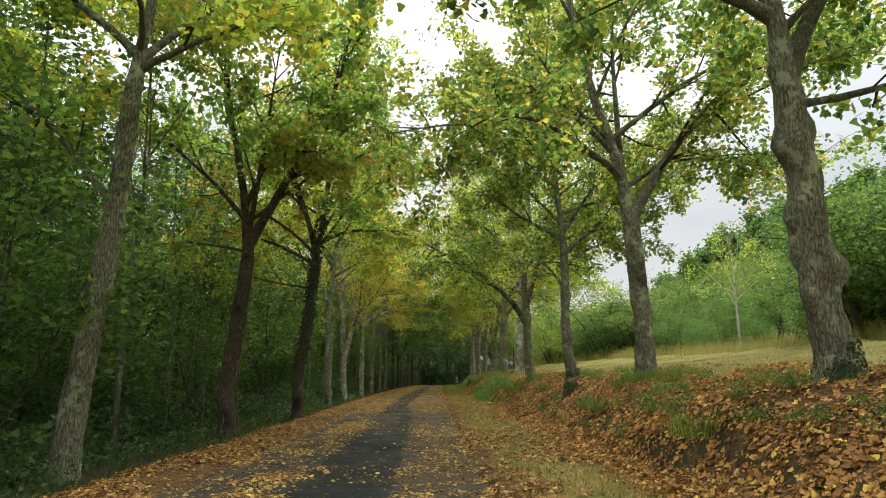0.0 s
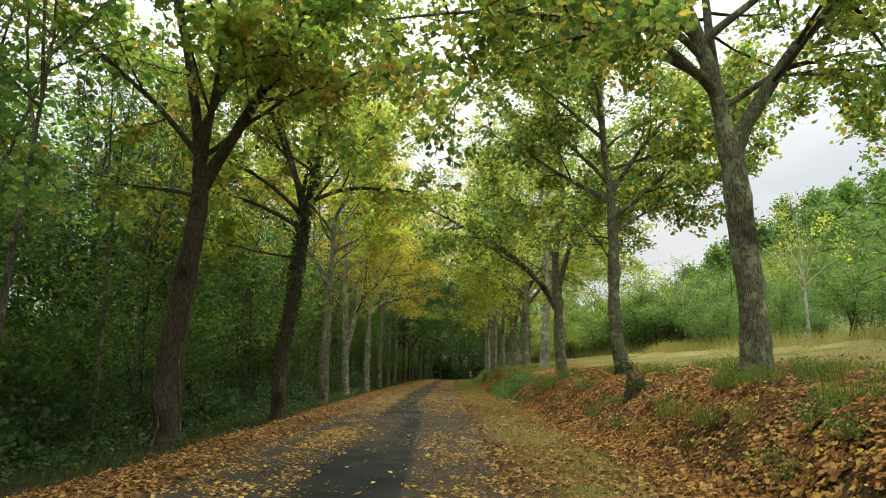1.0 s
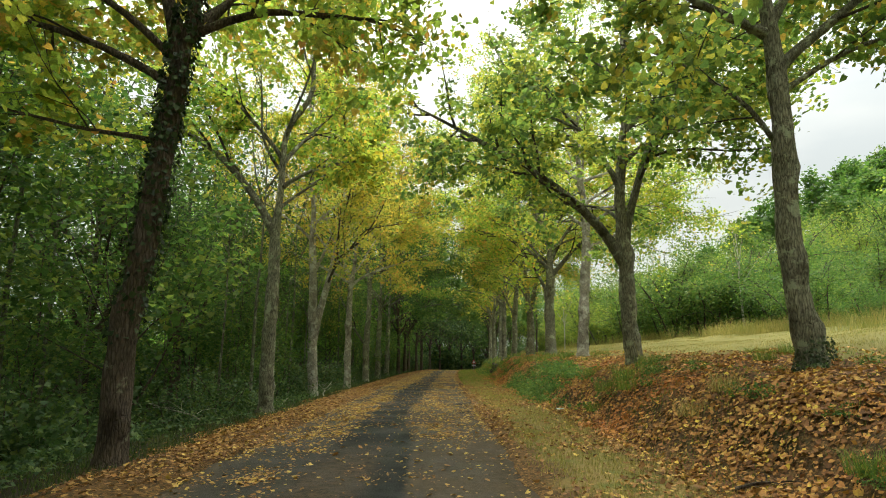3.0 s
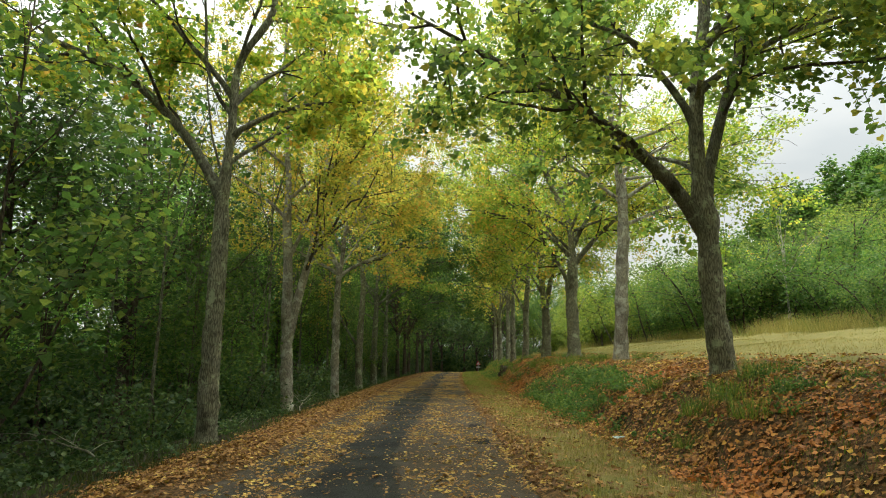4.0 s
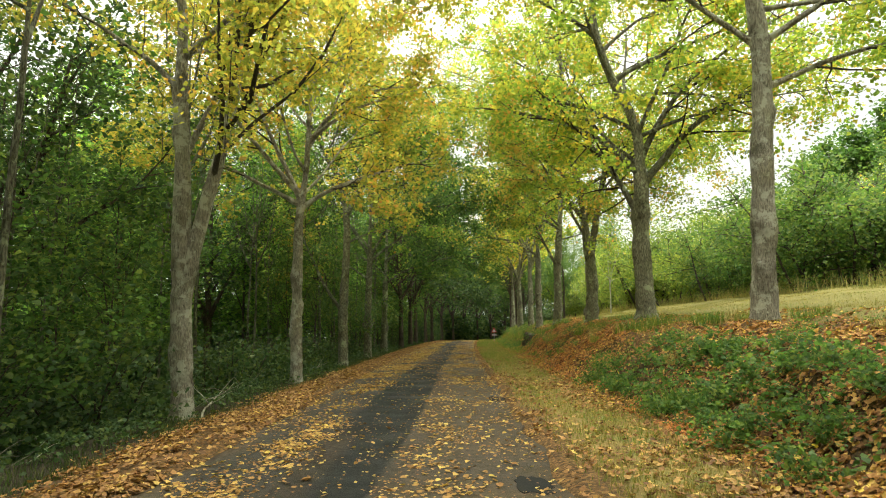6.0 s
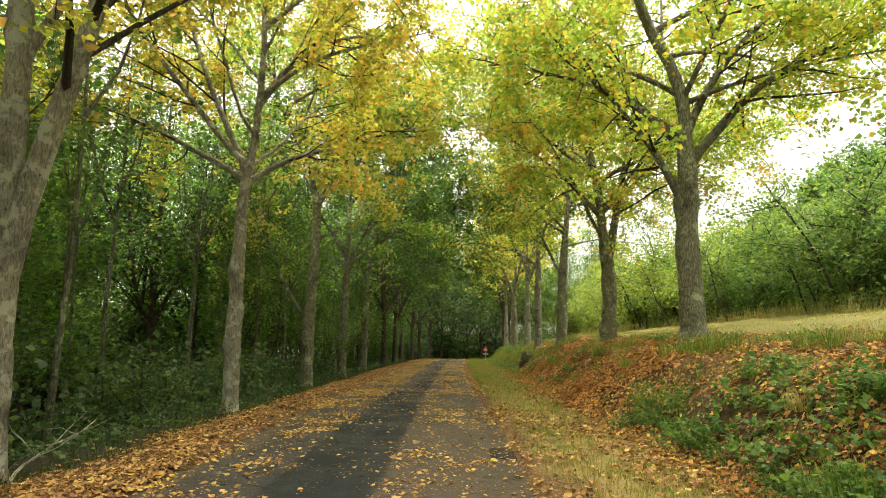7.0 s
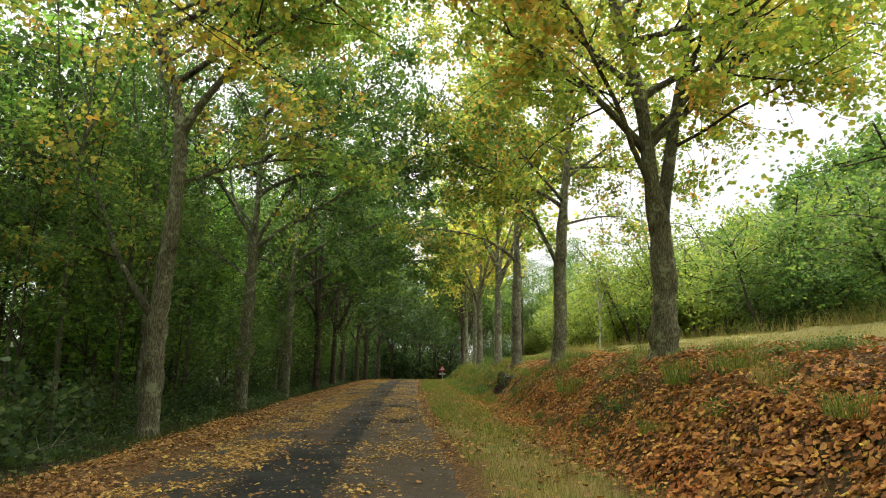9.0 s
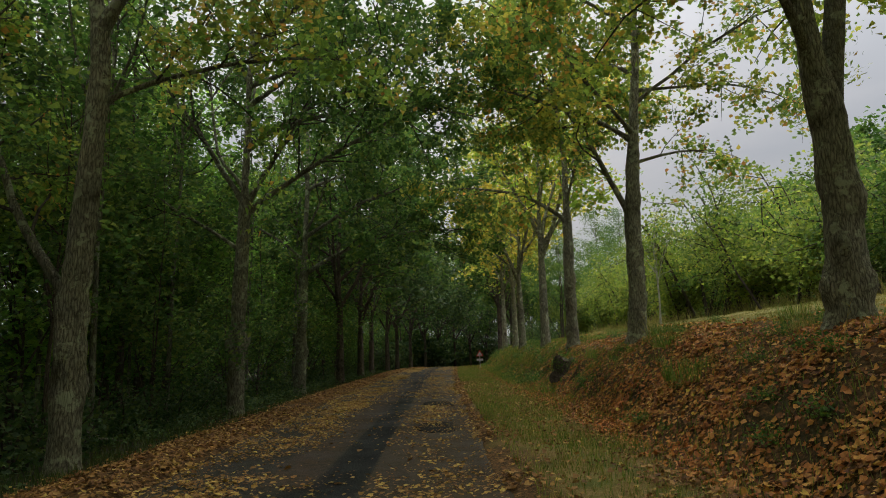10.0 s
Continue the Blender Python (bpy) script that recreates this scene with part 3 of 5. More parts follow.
def path_from(start, azim, elev, length, rng, segs=8, curve=0.0, wob=0.12):
    """A branch's line: it starts at azim and elev (degrees) and bends by curve degrees of elevation along its length."""
    p, pts = np.array(start, float), [np.array(start, float)]
    a, e = radians(azim), radians(elev)
    for k in range(segs):
        d = np.array([math.cos(e) * math.cos(a), math.cos(e) * math.sin(a), math.sin(e)])
        p = p + d * length / segs
        pts.append(p.copy())
        a += rng.normal() * wob
        e += radians(curve) / segs + rng.normal() * wob * 0.7
    return np.array(pts)


def along(pts, t):
    f = t * (len(pts) - 1)
    k = min(int(f), len(pts) - 2)
    return pts[k] + (pts[k + 1] - pts[k]) * (f - k)


def heading(pts, t):
    k = min(int(t * (len(pts) - 1)), len(pts) - 2)
    d = pts[k + 1] - pts[k]
    return math.degrees(math.atan2(d[1], d[0])), math.degrees(math.asin(np.clip(d[2] / (np.linalg.norm(d) + 1e-9), -1, 1)))


def tree(name, seed, height=16.0, girth=0.27, fork=4.5, reach=6.6, lean=(0, 0), limbs=(), auto=10, count=36000, size=0.118, bark=BARK_GREY, leaf=LEAF_GREEN,
         knots=(), shape=KITE, hang=0.0, low=None, flare=0.34, clump=0.18, fine=2, rise_to=34, stems=3, line=(), leader=0.66):
    """A broadleaved tree on its own Empty: trunk, each main limb, twigs, foliage. limbs: (height, azimuth, elevation, length, radius, bend along it); line: (height, sideways) of the trunk's middle.
    fine: 2 for limbs as parts and thin twigs, 1 for a young tree in one piece of wood, 0 for wood without twigs."""
    rng = np.random.default_rng(seed)
    root = new(name)
    nseg = 90 if fine == 2 else 10
    hs = height * 0.93 * np.linspace(0, 1, nseg) ** (1.6 if fine == 2 else 1.25)
    sway = rng.normal(size=(2, 4)) * np.array([0.05, 0.04, 0.035, 0.02])
    wx, wy = [sum(w * np.sin(hs * f + 5 * w) for w, f in zip(row, (0.35, 0.7, 1.3, 2.3))) for row in sway]
    k = hs / height
    T = np.stack([lean[0] * k + wx * k * (0.7 if line else 2.0), lean[1] * k + wy * k * 2.0, hs - 0.3 * (hs == 0)], 1)
    if line:
        lh, lx = np.array([(0.0, 0.0)] + list(line) + [(height, line[-1][1] * 1.15)]).T
        T[:, 0] += sum(np.interp(hs + d, lh, lx) for d in (-0.4, -0.2, 0.0, 0.2, 0.4)) / 5
    thin = leader if fine else 0.8
    rad = girth * (1 + flare * np.exp(-hs / 0.22)) * np.clip(1 - 0.82 * k, 0.05, 1) * (1 - (1 - thin) * smooth(fork - 0.25, fork + 0.7, hs))
    if fine == 2 and not knots:
        knots = [(0.5 + (fork - 0.3) * rng.random(), rng.random() * 6.283, 0.12 + 0.25 * rng.random()) for q in range(7)]
    wood = [tube(T, rad, 20 if fine == 2 else 6, 0.08, rng, knots)]

    def at_height(h):
        return np.array([np.interp(h, T[:, 2], T[:, 0]), np.interp(h, T[:, 2], T[:, 1]), h])

    main = list(limbs)
    top = height * 0.9
    if fine and not line:
        for q in range(stems):
            main.append((fork * (0.97 + 0.12 * q), seed * 53 + q * 360 / stems + rng.random() * 40, 58 + 10 * rng.random(), height * (0.46 + 0.1 * rng.random()), girth * (0.5 - 0.06 * q)))
    for q in range(auto):
        frac = ((q + 0.4) / auto) ** 0.9
        h = fork + (top - fork) * frac
        main.append((h, q * 137.5 + rng.random() * 50 + seed * 31, 38 + (rise_to - 6) * frac + rng.normal() * 8, reach * (1.0 - 0.5 * frac ** 1.4) * (0.8 + 0.35 * rng.random()), girth * ((0.25 if line else 0.36) - (0.13 if line else 0.2) * frac)))
    twigs, tips, wts, bars, sprays = [], [], [], [], []
    for h, az, el, ln, r, *more in main:
        twigs = [] if fine == 2 else twigs
        sprays.append(twigs)
        droop = more[0] if more else 12 - 12 * hang - (22 * max(0.0, 1 - (h - fork) / (0.45 * height)) if fine == 2 and el < 50 else 0) - (14 if line else 0)
        L = path_from(at_height(h), az, el, ln, rng, 12 if fine == 2 else 5, droop, 0.06 if more else 0.15)
        taper = np.linspace(1.05, 0.16, len(L))
        taper[0] *= 1.3
        bars.append(tube(L, r * taper, 8 if fine == 2 else 4, 0.1, rng))
        tips.append(L[-max(3, len(L) // 2):])
        wts.append(ln * 0.35)
        nb = max(4, int(ln * (2.0 if fine == 2 else 1.6)))
        for b in range(nb):
            t = 0.2 + 0.78 * (b + rng.random()) / nb
            ha, he = heading(L, t)
            bl = ln * (0.52 - 0.27 * t) * (0.7 + 0.6 * rng.random())
            S = path_from(along(L, t), ha + (1 if b % 2 else -1) * (38 + 30 * rng.random()), he * 0.5 + rng.normal() * 22, bl, rng, 5 if fine == 2 else 3, 4 - 30 * hang, 0.2)
            if fine:
                twigs.append(tube(S, r * (0.42 - 0.2 * t) * np.linspace(1, 0.18, len(S)), 4 if fine == 2 else 3))
            tips.append(S[1:])
            wts.append(bl)
            for c in range(3):
                t2 = 0.3 + 0.65 * rng.random()
                ha2, he2 = heading(S, t2)
                W = path_from(along(S, t2), ha2 + rng.normal() * 55, he2 + rng.normal() * 35, bl * 0.45 + 0.25, rng, 3, -10 - 30 * hang, 0.25)
                if fine == 2 and c == 0:
                    twigs.append(tube(W, np.linspace(0.012, 0.004, len(W)), 3))
                tips.append(W)
                wts.append(bl * 0.75)
    if fine == 2:
        put("trunk", mesh_np("trunk", *wood[0], True), bark, root)
        for v, spray in zip(bars, sprays):
            limb = put("limb", mesh_np("limb", *v, True), BARK_LIMB if bark is BARK_GREY else bark, root)
            tagged(put("twig_work", mesh_np("twig_work", *join(spray), True), BARK_TWIG, limb), kind="stuff")
    else:
        put("trunk", mesh_np("trunk", *join(wood + bars + twigs), True), bark, root)
    w = np.array(wts) / sum(wts)
    pick = rng.choice(len(tips), size=count, p=w)
    t = rng.random(count)
    lens = np.array([len(q) for q in tips])
    offs = np.concatenate([[0], np.cumsum(lens)[:-1]])
    allp = np.concatenate(tips)
    f = t * (lens[pick] - 1)
    k0 = np.minimum(f.astype(int), lens[pick] - 2)
    a, b = allp[offs[pick] + k0], allp[offs[pick] + k0 + 1]
    P = a + (b - a) * (f - k0)[:, None]
    face = np.zeros((count, 3))
    if fine == 2:
        # sprays: some twenty leaves gather round one point of a twig and face much the same way
        per = 22
        lead = np.repeat(np.arange(0, count, per), per)[:count]
        P = P[lead]
        face = rng.normal(size=(count, 3))[lead] * 0.5
        P[:, 2] -= 0.3 * np.linalg.norm(face[:, :2], axis=1) * rng.random(count)
    P = P + rng.normal(size=(count, 3)) * clump * np.array([1, 1, 0.62 if fine == 2 else 0.8])
    P[:, 2] -= 0.1
    if low is not None:
        face, P = face[P[:, 2] > low], P[P[:, 2] > low]
    tagged(put("foliage", leaves("foliage", P, size, rng, shape, 0.7, face, 0.4), leaf, root), kind="stuff")
    return root


def stand(x, y, turn=0.0, scale=1.0, sink=0.05):
    return pose(x, y, float(ground_z(x, y)) - sink, 0, 0, turn) @ Matrix.Diagonal((scale, scale, scale, 1))


def bush(name, seed, width=3.0, height=3.0, count=2500, size=0.12, leaf=LEAF_FRESH, stems=7, shape=KITE, bark=BARK_TWIG, spread=0.055, woody=True):
    """A shrub of several stems from the ground, with leaves in uneven clumps."""
    rng = np.random.default_rng(seed)
    root = new(name)
    tubes, tips = [], []
    for q in range(stems):
        L = path_from((rng.normal() * width * 0.1, rng.normal() * width * 0.1, -0.1), q * 360 / stems + rng.random() * 40, 55 + 25 * rng.random(), height * (0.7 + 0.4 * rng.random()), rng, 6, -18, 0.16)
        tubes.append(tube(L, np.linspace(0.012, 0.004, len(L)) * height, 4))
        tips.append(L[2:])
        for b in range(7):
            S = path_from(along(L, 0.2 + 0.75 * rng.random()), rng.random() * 360, 10 + rng.normal() * 25, width * (0.2 + 0.25 * rng.random()), rng, 3, -12, 0.2)
            if woody:
                tubes.append(tube(S, np.linspace(0.005, 0.0015, len(S)) * height, 3))
            tips += [S, S]
    tagged(put("wood", mesh_np("wood", *join(tubes), True), bark, root), kind="stuff")
    pick = rng.integers(0, len(tips), count)
    P = np.array([along(tips[q], t) for q, t in zip(pick, rng.random(count))]) + rng.normal(size=(count, 3)) * spread * (width + height) * np.array([1, 1, 0.7])
    P = P[P[:, 2] > 0.03]
    tagged(put("foliage", leaves("foliage", P, size, rng, shape), leaf, root), kind="stuff")
    return root


def scatter(kinds, places):
    """Stand one thing of each kind at its first place, and copies at the rest. places: (kind, matrix)."""
    seen = set()
    for k, m in places:
        if k in seen:
            copy_thing(kinds[k], m)
        else:
            kinds[k].matrix_basis = m
            seen.add(k)


build_ground()
build_road()

# ---- the avenue ----
AVENUE = "trees of the avenue"
LABEL = "tall avenue tree with grey furrowed bark and autumn foliage"


def avenue(x, y, label=LABEL, turn=0.0, **kw):
    t = tree("avenue_tree", **kw)
    t.matrix_basis = stand(x, y, turn)
    return tagged(t, label, "tree", AVENUE)


# the row on the bank; azimuth 0 points to the meadow, 180 over the road
avenue(5.0, 7.5, "avenue tree with burls and knots all along its grey trunk", seed=11, girth=0.215, reach=5.0, fork=4.0, flare=0.6, leader=0.75,
       line=[(0.5, -0.06), (1.2, -0.14), (2.7, -0.2), (4.0, -0.25), (5.0, -0.27), (8.0, -0.5)],
       knots=[(1.35, 4.5, 1.25), (1.6, 1.5, 0.8), (1.1, 1.7, 0.6), (1.4, 3.2, 0.7), (2.1, 1.5, 0.5), (2.15, 3.1, 0.5), (2.1, 4.7, 0.35), (2.65, 4.7, 0.6), (2.6, 3.4, 0.5), (3.05, 1.5, 0.8), (3.0, 2.6, 0.5), (3.3, 4.6, 0.55), (3.6, 3.0, 0.6), (4.1, 1.5, 0.6), (4.4, 4.6, 0.6)],
       limbs=[(3.6, 5, 12, 4.6, 0.06, 8), (4.0, 8, 62, 6.5, 0.13, 15), (4.9, 170, 36, 5.4, 0.09, -35), (5.6, 60, 30, 4.6, 0.07, -25), (5.2, 330, 35, 5.0, 0.08, -30)], leaf=LEAF_GREEN, shape=HEART, count=26000, auto=9)
avenue(5.3, 15.2, "grey-barked avenue tree forking into spreading limbs", seed=12, girth=0.25, reach=5.8, fork=4.3, leader=0.72,
       line=[(1.0, 0.0), (2.05, -0.04), (3.1, -0.09), (4.0, -0.12), (4.9, -0.25), (5.7, -0.42), (7.0, -0.75), (8.3, -1.1), (10.0, -1.5)],
       limbs=[(4.0, 2, 62, 7.4, 0.15, -48), (5.2, 206, 34, 5.6, 0.085, -64), (5.4, 190, 27, 6.4, 0.085, -42), (5.9, 176, 48, 5.0, 0.08, -30), (4.9, 80, 80, 7.0, 0.1, -5), (6.2, 350, 40, 6.0, 0.08, -30)], leaf=LEAF_GREEN, shape=HEART, count=29000, auto=9)
avenue(5.27, 22.9, "slim grey avenue tree with dark moss at its foot", seed=13, height=14.5, girth=0.195, fork=5.2, reach=5.6, leader=0.75,
       line=[(1.0, -0.17), (2.3, -0.22), (3.5, -0.16), (4.6, -0.15), (5.5, -0.18), (6.8, -0.36), (8.2, -0.42)],
       limbs=[(7.4, 186, 40, 4.8, 0.06, -20), (4.8, 0, 43, 6.4, 0.085, -18), (5.4, 180, 28, 4.4, 0.08, -2), (3.3, 180, 66, 3.8, 0.045, -78), (5.6, 2, 58, 6.6, 0.075, -22), (4.4, 350, 30, 3.6, 0.05, -40), (6.4, 10, 20, 5.2, 0.06, -30), (6.0, 176, 50, 4.2, 0.07, -30)], leaf=LEAF_GREEN, shape=HEART, count=36000, auto=12)
avenue(4.85, 30.0, "grey avenue tree with one big limb over the road", seed=14, girth=0.225, reach=4.7, fork=3.3, leader=0.8,
       line=[(0.95, -0.1), (1.8, -0.14), (2.6, -0.12), (3.7, -0.22), (4.8, -0.27), (6.0, -0.1), (7.2, 0.1)],
       limbs=[(2.8, 181, 57, 7.4, 0.15, -50), (3.2, 2, 80, 7.6, 0.13, -38), (4.9, 176, 66, 5.6, 0.08, -25), (5.6, 4, 40, 6.0, 0.08, -35), (6.6, 335, 32, 6.0, 0.08, -30), (5.6, 196, 36, 4.2, 0.07, -36)],
       knots=[(3.0, 4.71, 0.5), (1.7, 2.0, 0.15), (0.9, 4.2, 0.15)], leaf=LEAF_GREEN, shape=HEART, count=27000, auto=9)
avenue(5.5, 38.9, "straight pale avenue tree with dark pruning scars", seed=15, size=0.096, girth=0.23, fork=6.2, reach=6.0, bark=BARK_PALE, leaf=LEAF_LIME, leader=0.8,
       line=[(1.5, 0.08), (2.9, 0.2), (4.4, 0.32), (5.6, 0.33), (7.0, 0.21), (9.0, 0.06)],
       limbs=[(4.6, 0, 22, 5.4, 0.06, -28), (7.4, 180, 36, 5.0, 0.07, 6), (5.5, 345, 30, 5.0, 0.065, -35), (5.4, 182, 40, 4.6, 0.065, -30), (6.4, 18, 40, 5.2, 0.065, -30), (6.2, 2, 10, 5.4, 0.055, -22), (7.4, 345, 20, 5.4, 0.06, -25)],
       knots=[(1.0, 3.0, 0.4), (1.9, 3.4, 0.5), (3.0, 2.8, 0.4), (4.1, 3.6, 0.5)], flare=0.35, count=34000, auto=10)
avenue(5.45, 45.7, "broad grey avenue tree with spreading yellow-green crown", seed=16, size=0.11, girth=0.28, fork=4.2, reach=7.2, leader=0.7,
       line=[(1.55, -0.06), (2.8, -0.04), (3.9, 0.04), (5.5, 0.06), (6.5, -0.16), (7.5, -0.7), (9.0, -1.2)],
       limbs=[(8.8, 186, 40, 6.0, 0.07, -20), (2.95, 181, 66, 5.2, 0.1, -28), (4.0, 0, 52, 7.0, 0.12, -42), (4.8, 4, 64, 7.4, 0.1, -44), (4.4, 184, 46, 5.4, 0.1, -34), (5.6, 352, 22, 6.0, 0.06, -26), (6.8, 20, 20, 6.0, 0.06, -26), (7.4, 10, 36, 6.0, 0.08, -20), (5.8, 172, 34, 4.8, 0.07, -35)], leaf=LEAF_LIME, count=46000, auto=12)
avenue(5.35, 52.6, "grey avenue tree dividing into two stems, orange-tinged leaves", seed=17, size=0.11, girth=0.255, fork=3.0, reach=7.4, leader=0.72,
       line=[(1.15, 0.05), (2.1, 0.07), (2.8, 0.02), (3.8, -0.12), (4.7, -0.18), (5.5, -0.26), (8.0, -0.8)],
       limbs=[(8.4, 182, 36, 6.4, 0.07, -20), (10.0, 165, 40, 5.8, 0.06, -15), (2.8, 4, 76, 8.4, 0.15, 10), (4.5, 2, 44, 4.8, 0.08, 8), (4.4, 178, 50, 5.2, 0.09, -36), (5.6, 350, 32, 6.2, 0.08, -34), (6.8, 8, 30, 6.0, 0.08, -32), (5.8, 186, 34, 4.6, 0.07, -36), (6.9, 345, 12, 5.2, 0.06, -20)], leaf=LEAF_EMBER, count=46000, auto=12)
avenue(5.2, 60.2, "slim dark-limbed avenue tree with drooping sprays", seed=18, height=15, girth=0.225, fork=5.0, reach=7.0, leader=0.75, line=[(1.5, 0.1), (3.1, 0.14), (4.9, 0.27), (7.5, 0.5), (9.4, 0.6)],
       limbs=[(8.4, 180, 36, 6.0, 0.06, -20), (3.1, 182, 65, 5.2, 0.085, -44), (6.6, 0, 6, 4.2, 0.05, -36), (5.2, 180, 36, 5.2, 0.07, -44), (4.6, 4, 20, 3.4, 0.045, -40)], leaf=LEAF_GREEN, count=30000, size=0.12, auto=12)
avenue(5.2, 67.0, "slim grey avenue tree leaning a little over the road", seed=19, height=14.5, girth=0.22, fork=4.8, reach=6.2, leader=0.75, line=[(2.2, -0.03), (4.6, 0.04), (7.4, 0.1), (8.7, -0.1)], limbs=[(4.6, 180, 45, 5.0, 0.08, -40)], leaf=LEAF_GREEN, count=20000, size=0.155, auto=9)
# the row beside the wood
avenue(-5.5, 9.8, "slender grey avenue tree leaning a little, lichen at its foot", seed=21, girth=0.2, fork=6.6, reach=4.8, leader=0.75, line=[(1.25, 0.02), (2.3, 0.16), (3.8, 0.26), (5.0, 0.35), (6.3, 0.41), (7.9, 0.5)],
       limbs=[(7.0, 180, 45, 5.0, 0.08, -20), (6.7, 2, 38, 3.6, 0.07, -38), (4.3, 180, 48, 5.4, 0.065, -18), (6.9, 60, 55, 5.0, 0.08, -20)], leaf=LEAF_LIME, flare=0.3, shape=HEART, count=25000, auto=9)
avenue(-5.25, 16.5, "dark-barked avenue tree forking into steep stems", seed=22, girth=0.22, fork=5.2, reach=5.1, leader=0.7, line=[(1.55, -0.05), (2.85, 0.09), (4.1, 0.2), (4.9, 0.27), (6.0, 0.1), (7.0, -0.07), (8.3, -0.37), (9.3, -0.66)],
       limbs=[(5.1, 0, 62, 7.8, 0.13, 24), (6.2, 2, 69, 5.0, 0.075, -36), (5.8, 180, 49, 5.4, 0.065, -36), (5.3, 300, 62, 5.4, 0.08, 5), (4.9, 170, 16, 3.4, 0.04, -20)], bark=BARK_DARK, leaf=LEAF_RUSTY, shape=HEART, count=28000, auto=9)
avenue(-4.75, 22.6, "dark avenue tree with ivy up its trunk", seed=23, girth=0.2, fork=5.8, reach=4.9, leader=0.72, line=[(1.9, -0.02), (3.0, 0.19), (4.2, 0.29), (5.5, 0.39), (6.6, 0.5), (7.4, 0.64), (8.6, 0.78), (9.4, 0.84)],
       limbs=[(5.8, 180, 80, 6.4, 0.1, -28), (5.6, 180, 34, 5.6, 0.07, -44), (6.5, 0, 23, 4.0, 0.075, -40), (6.4, 178, 66, 5.8, 0.07, 4), (6.0, 176, 44, 5.2, 0.065, -30), (4.7, 182, 12, 3.4, 0.04, 10), (6.6, 80, 50, 5.0, 0.07, -20)], bark=BARK_DARK, leaf=LEAF_EMBER, shape=HEART, count=28000, auto=9)
avenue(-5.17, 31.6, "grey avenue tree forking high into two stems", seed=24, girth=0.205, fork=5.4, reach=5.6, leader=0.7, line=[(1.3, -0.03), (4.2, 0.0), (5.2, -0.05), (6.1, 0.07), (7.0, 0.11), (8.1, 0.07), (8.8, 0.34), (9.4, 0.9)],
       limbs=[(5.2, 180, 60, 8.4, 0.125, -58), (7.5, 180, 55, 5.0, 0.07, -22), (6.6, 8, 40, 3.6, 0.07, -34), (7.4, 60, 50, 5.0, 0.07, -20)], leaf=LEAF_LIME, low=4.6, shape=HEART, count=25000, auto=9)
avenue(-5.33, 38.9, "pale twin-stemmed avenue tree dividing near the ground", seed=25, size=0.096, girth=0.2, fork=6.6, reach=5.8, leader=0.8, line=[(2.0, -0.13), (3.4, -0.16), (4.8, -0.22), (6.3, -0.29), (7.9, -0.33), (9.4, -0.48), (11.0, -0.63)],
       limbs=[(2.3, 2, 78, 10.8, 0.15, 2), (5.0, 20, 66, 5.0, 0.07, -6), (7.0, 4, 50, 5.4, 0.06, -15), (6.4, 180, 45, 4.6, 0.06, -30)], bark=BARK_PALE, leaf=LEAF_YELLOW, low=4.6, count=26000, auto=8)
avenue(-5.05, 46.0, "pale knobbly avenue tree with peeling bark", seed=26, size=0.11, height=15, girth=0.18, fork=5.4, reach=7.2, leader=0.75, line=[(1.8, -0.02), (4.3, 0.01), (5.4, 0.02), (6.0, 0.11), (7.0, 0.21), (8.0, 0.26)],
       limbs=[(9.4, 0, 40, 5.8, 0.07, -20), (5.5, 180, 31, 6.4, 0.075, -26), (5.6, 178, 67, 6.8, 0.085, -4), (5.8, 182, 45, 7.6, 0.085, 22), (7.4, 2, 60, 4.6, 0.08, -30), (5.4, 8, 38, 5.0, 0.08, -34), (7.6, 350, 34, 5.0, 0.07, -30)], count=42000, knots=[(0.7, 0.5, 0.5), (1.6, 2.0, 0.5), (2.4, 4.6, 0.5), (3.3, 1.4, 0.4)], bark=BARK_PALE, leaf=LEAF_YELLOW, auto=12)
avenue(-5.05, 53.9, "grey avenue tree with a low limb towards the wood", seed=27, size=0.11, height=15, girth=0.21, fork=6.8, reach=7.6, leader=0.7, line=[(2.0, -0.07), (4.5, 0.05), (6.15, 0.1), (7.1, 0.0), (8.3, -0.26), (9.5, -0.85), (11.0, -1.7)],
       limbs=[(9.0, 0, 36, 6.4, 0.07, -20), (10.4, 20, 40, 5.6, 0.06, -15), (6.6, 0, 64, 6.2, 0.1, -34), (2.4, 180, 51, 5.6, 0.08, 10), (7.8, 345, 30, 5.4, 0.075, -34), (9.4, 5, 28, 4.8, 0.065, -30), (5.4, 4, 30, 4.5, 0.05, -30)], leaf=LEAF_RUSTY, count=46000, auto=12)
avenue(-5.1, 61.6, "grey avenue tree with a broad burl at chest height", seed=28, girth=0.22, fork=5.6, reach=7.4, leader=0.65, line=[(2.4, 0.01), (6.0, 0.13), (9.7, 0.15)], knots=[(2.0, 0.5, 0.9), (2.1, 3.6, 0.8), (1.9, 2.0, 0.7), (2.0, 5.0, 0.7)],
       limbs=[(8.6, 2, 36, 6.6, 0.07, -20), (10.4, 350, 40, 5.6, 0.06, -15), (5.4, 3, 42, 7.4, 0.085, -34), (5.6, 0, 62, 6.4, 0.08, -12), (5.7, 180, 60, 6.4, 0.08, -12), (4.4, 182, 36, 4.8, 0.055, -26), (7.4, 350, 28, 7.4, 0.075, -34), (9.2, 10, 26, 7.0, 0.07, -30)], leaf=LEAF_SHADE, count=30000, size=0.12, auto=9)
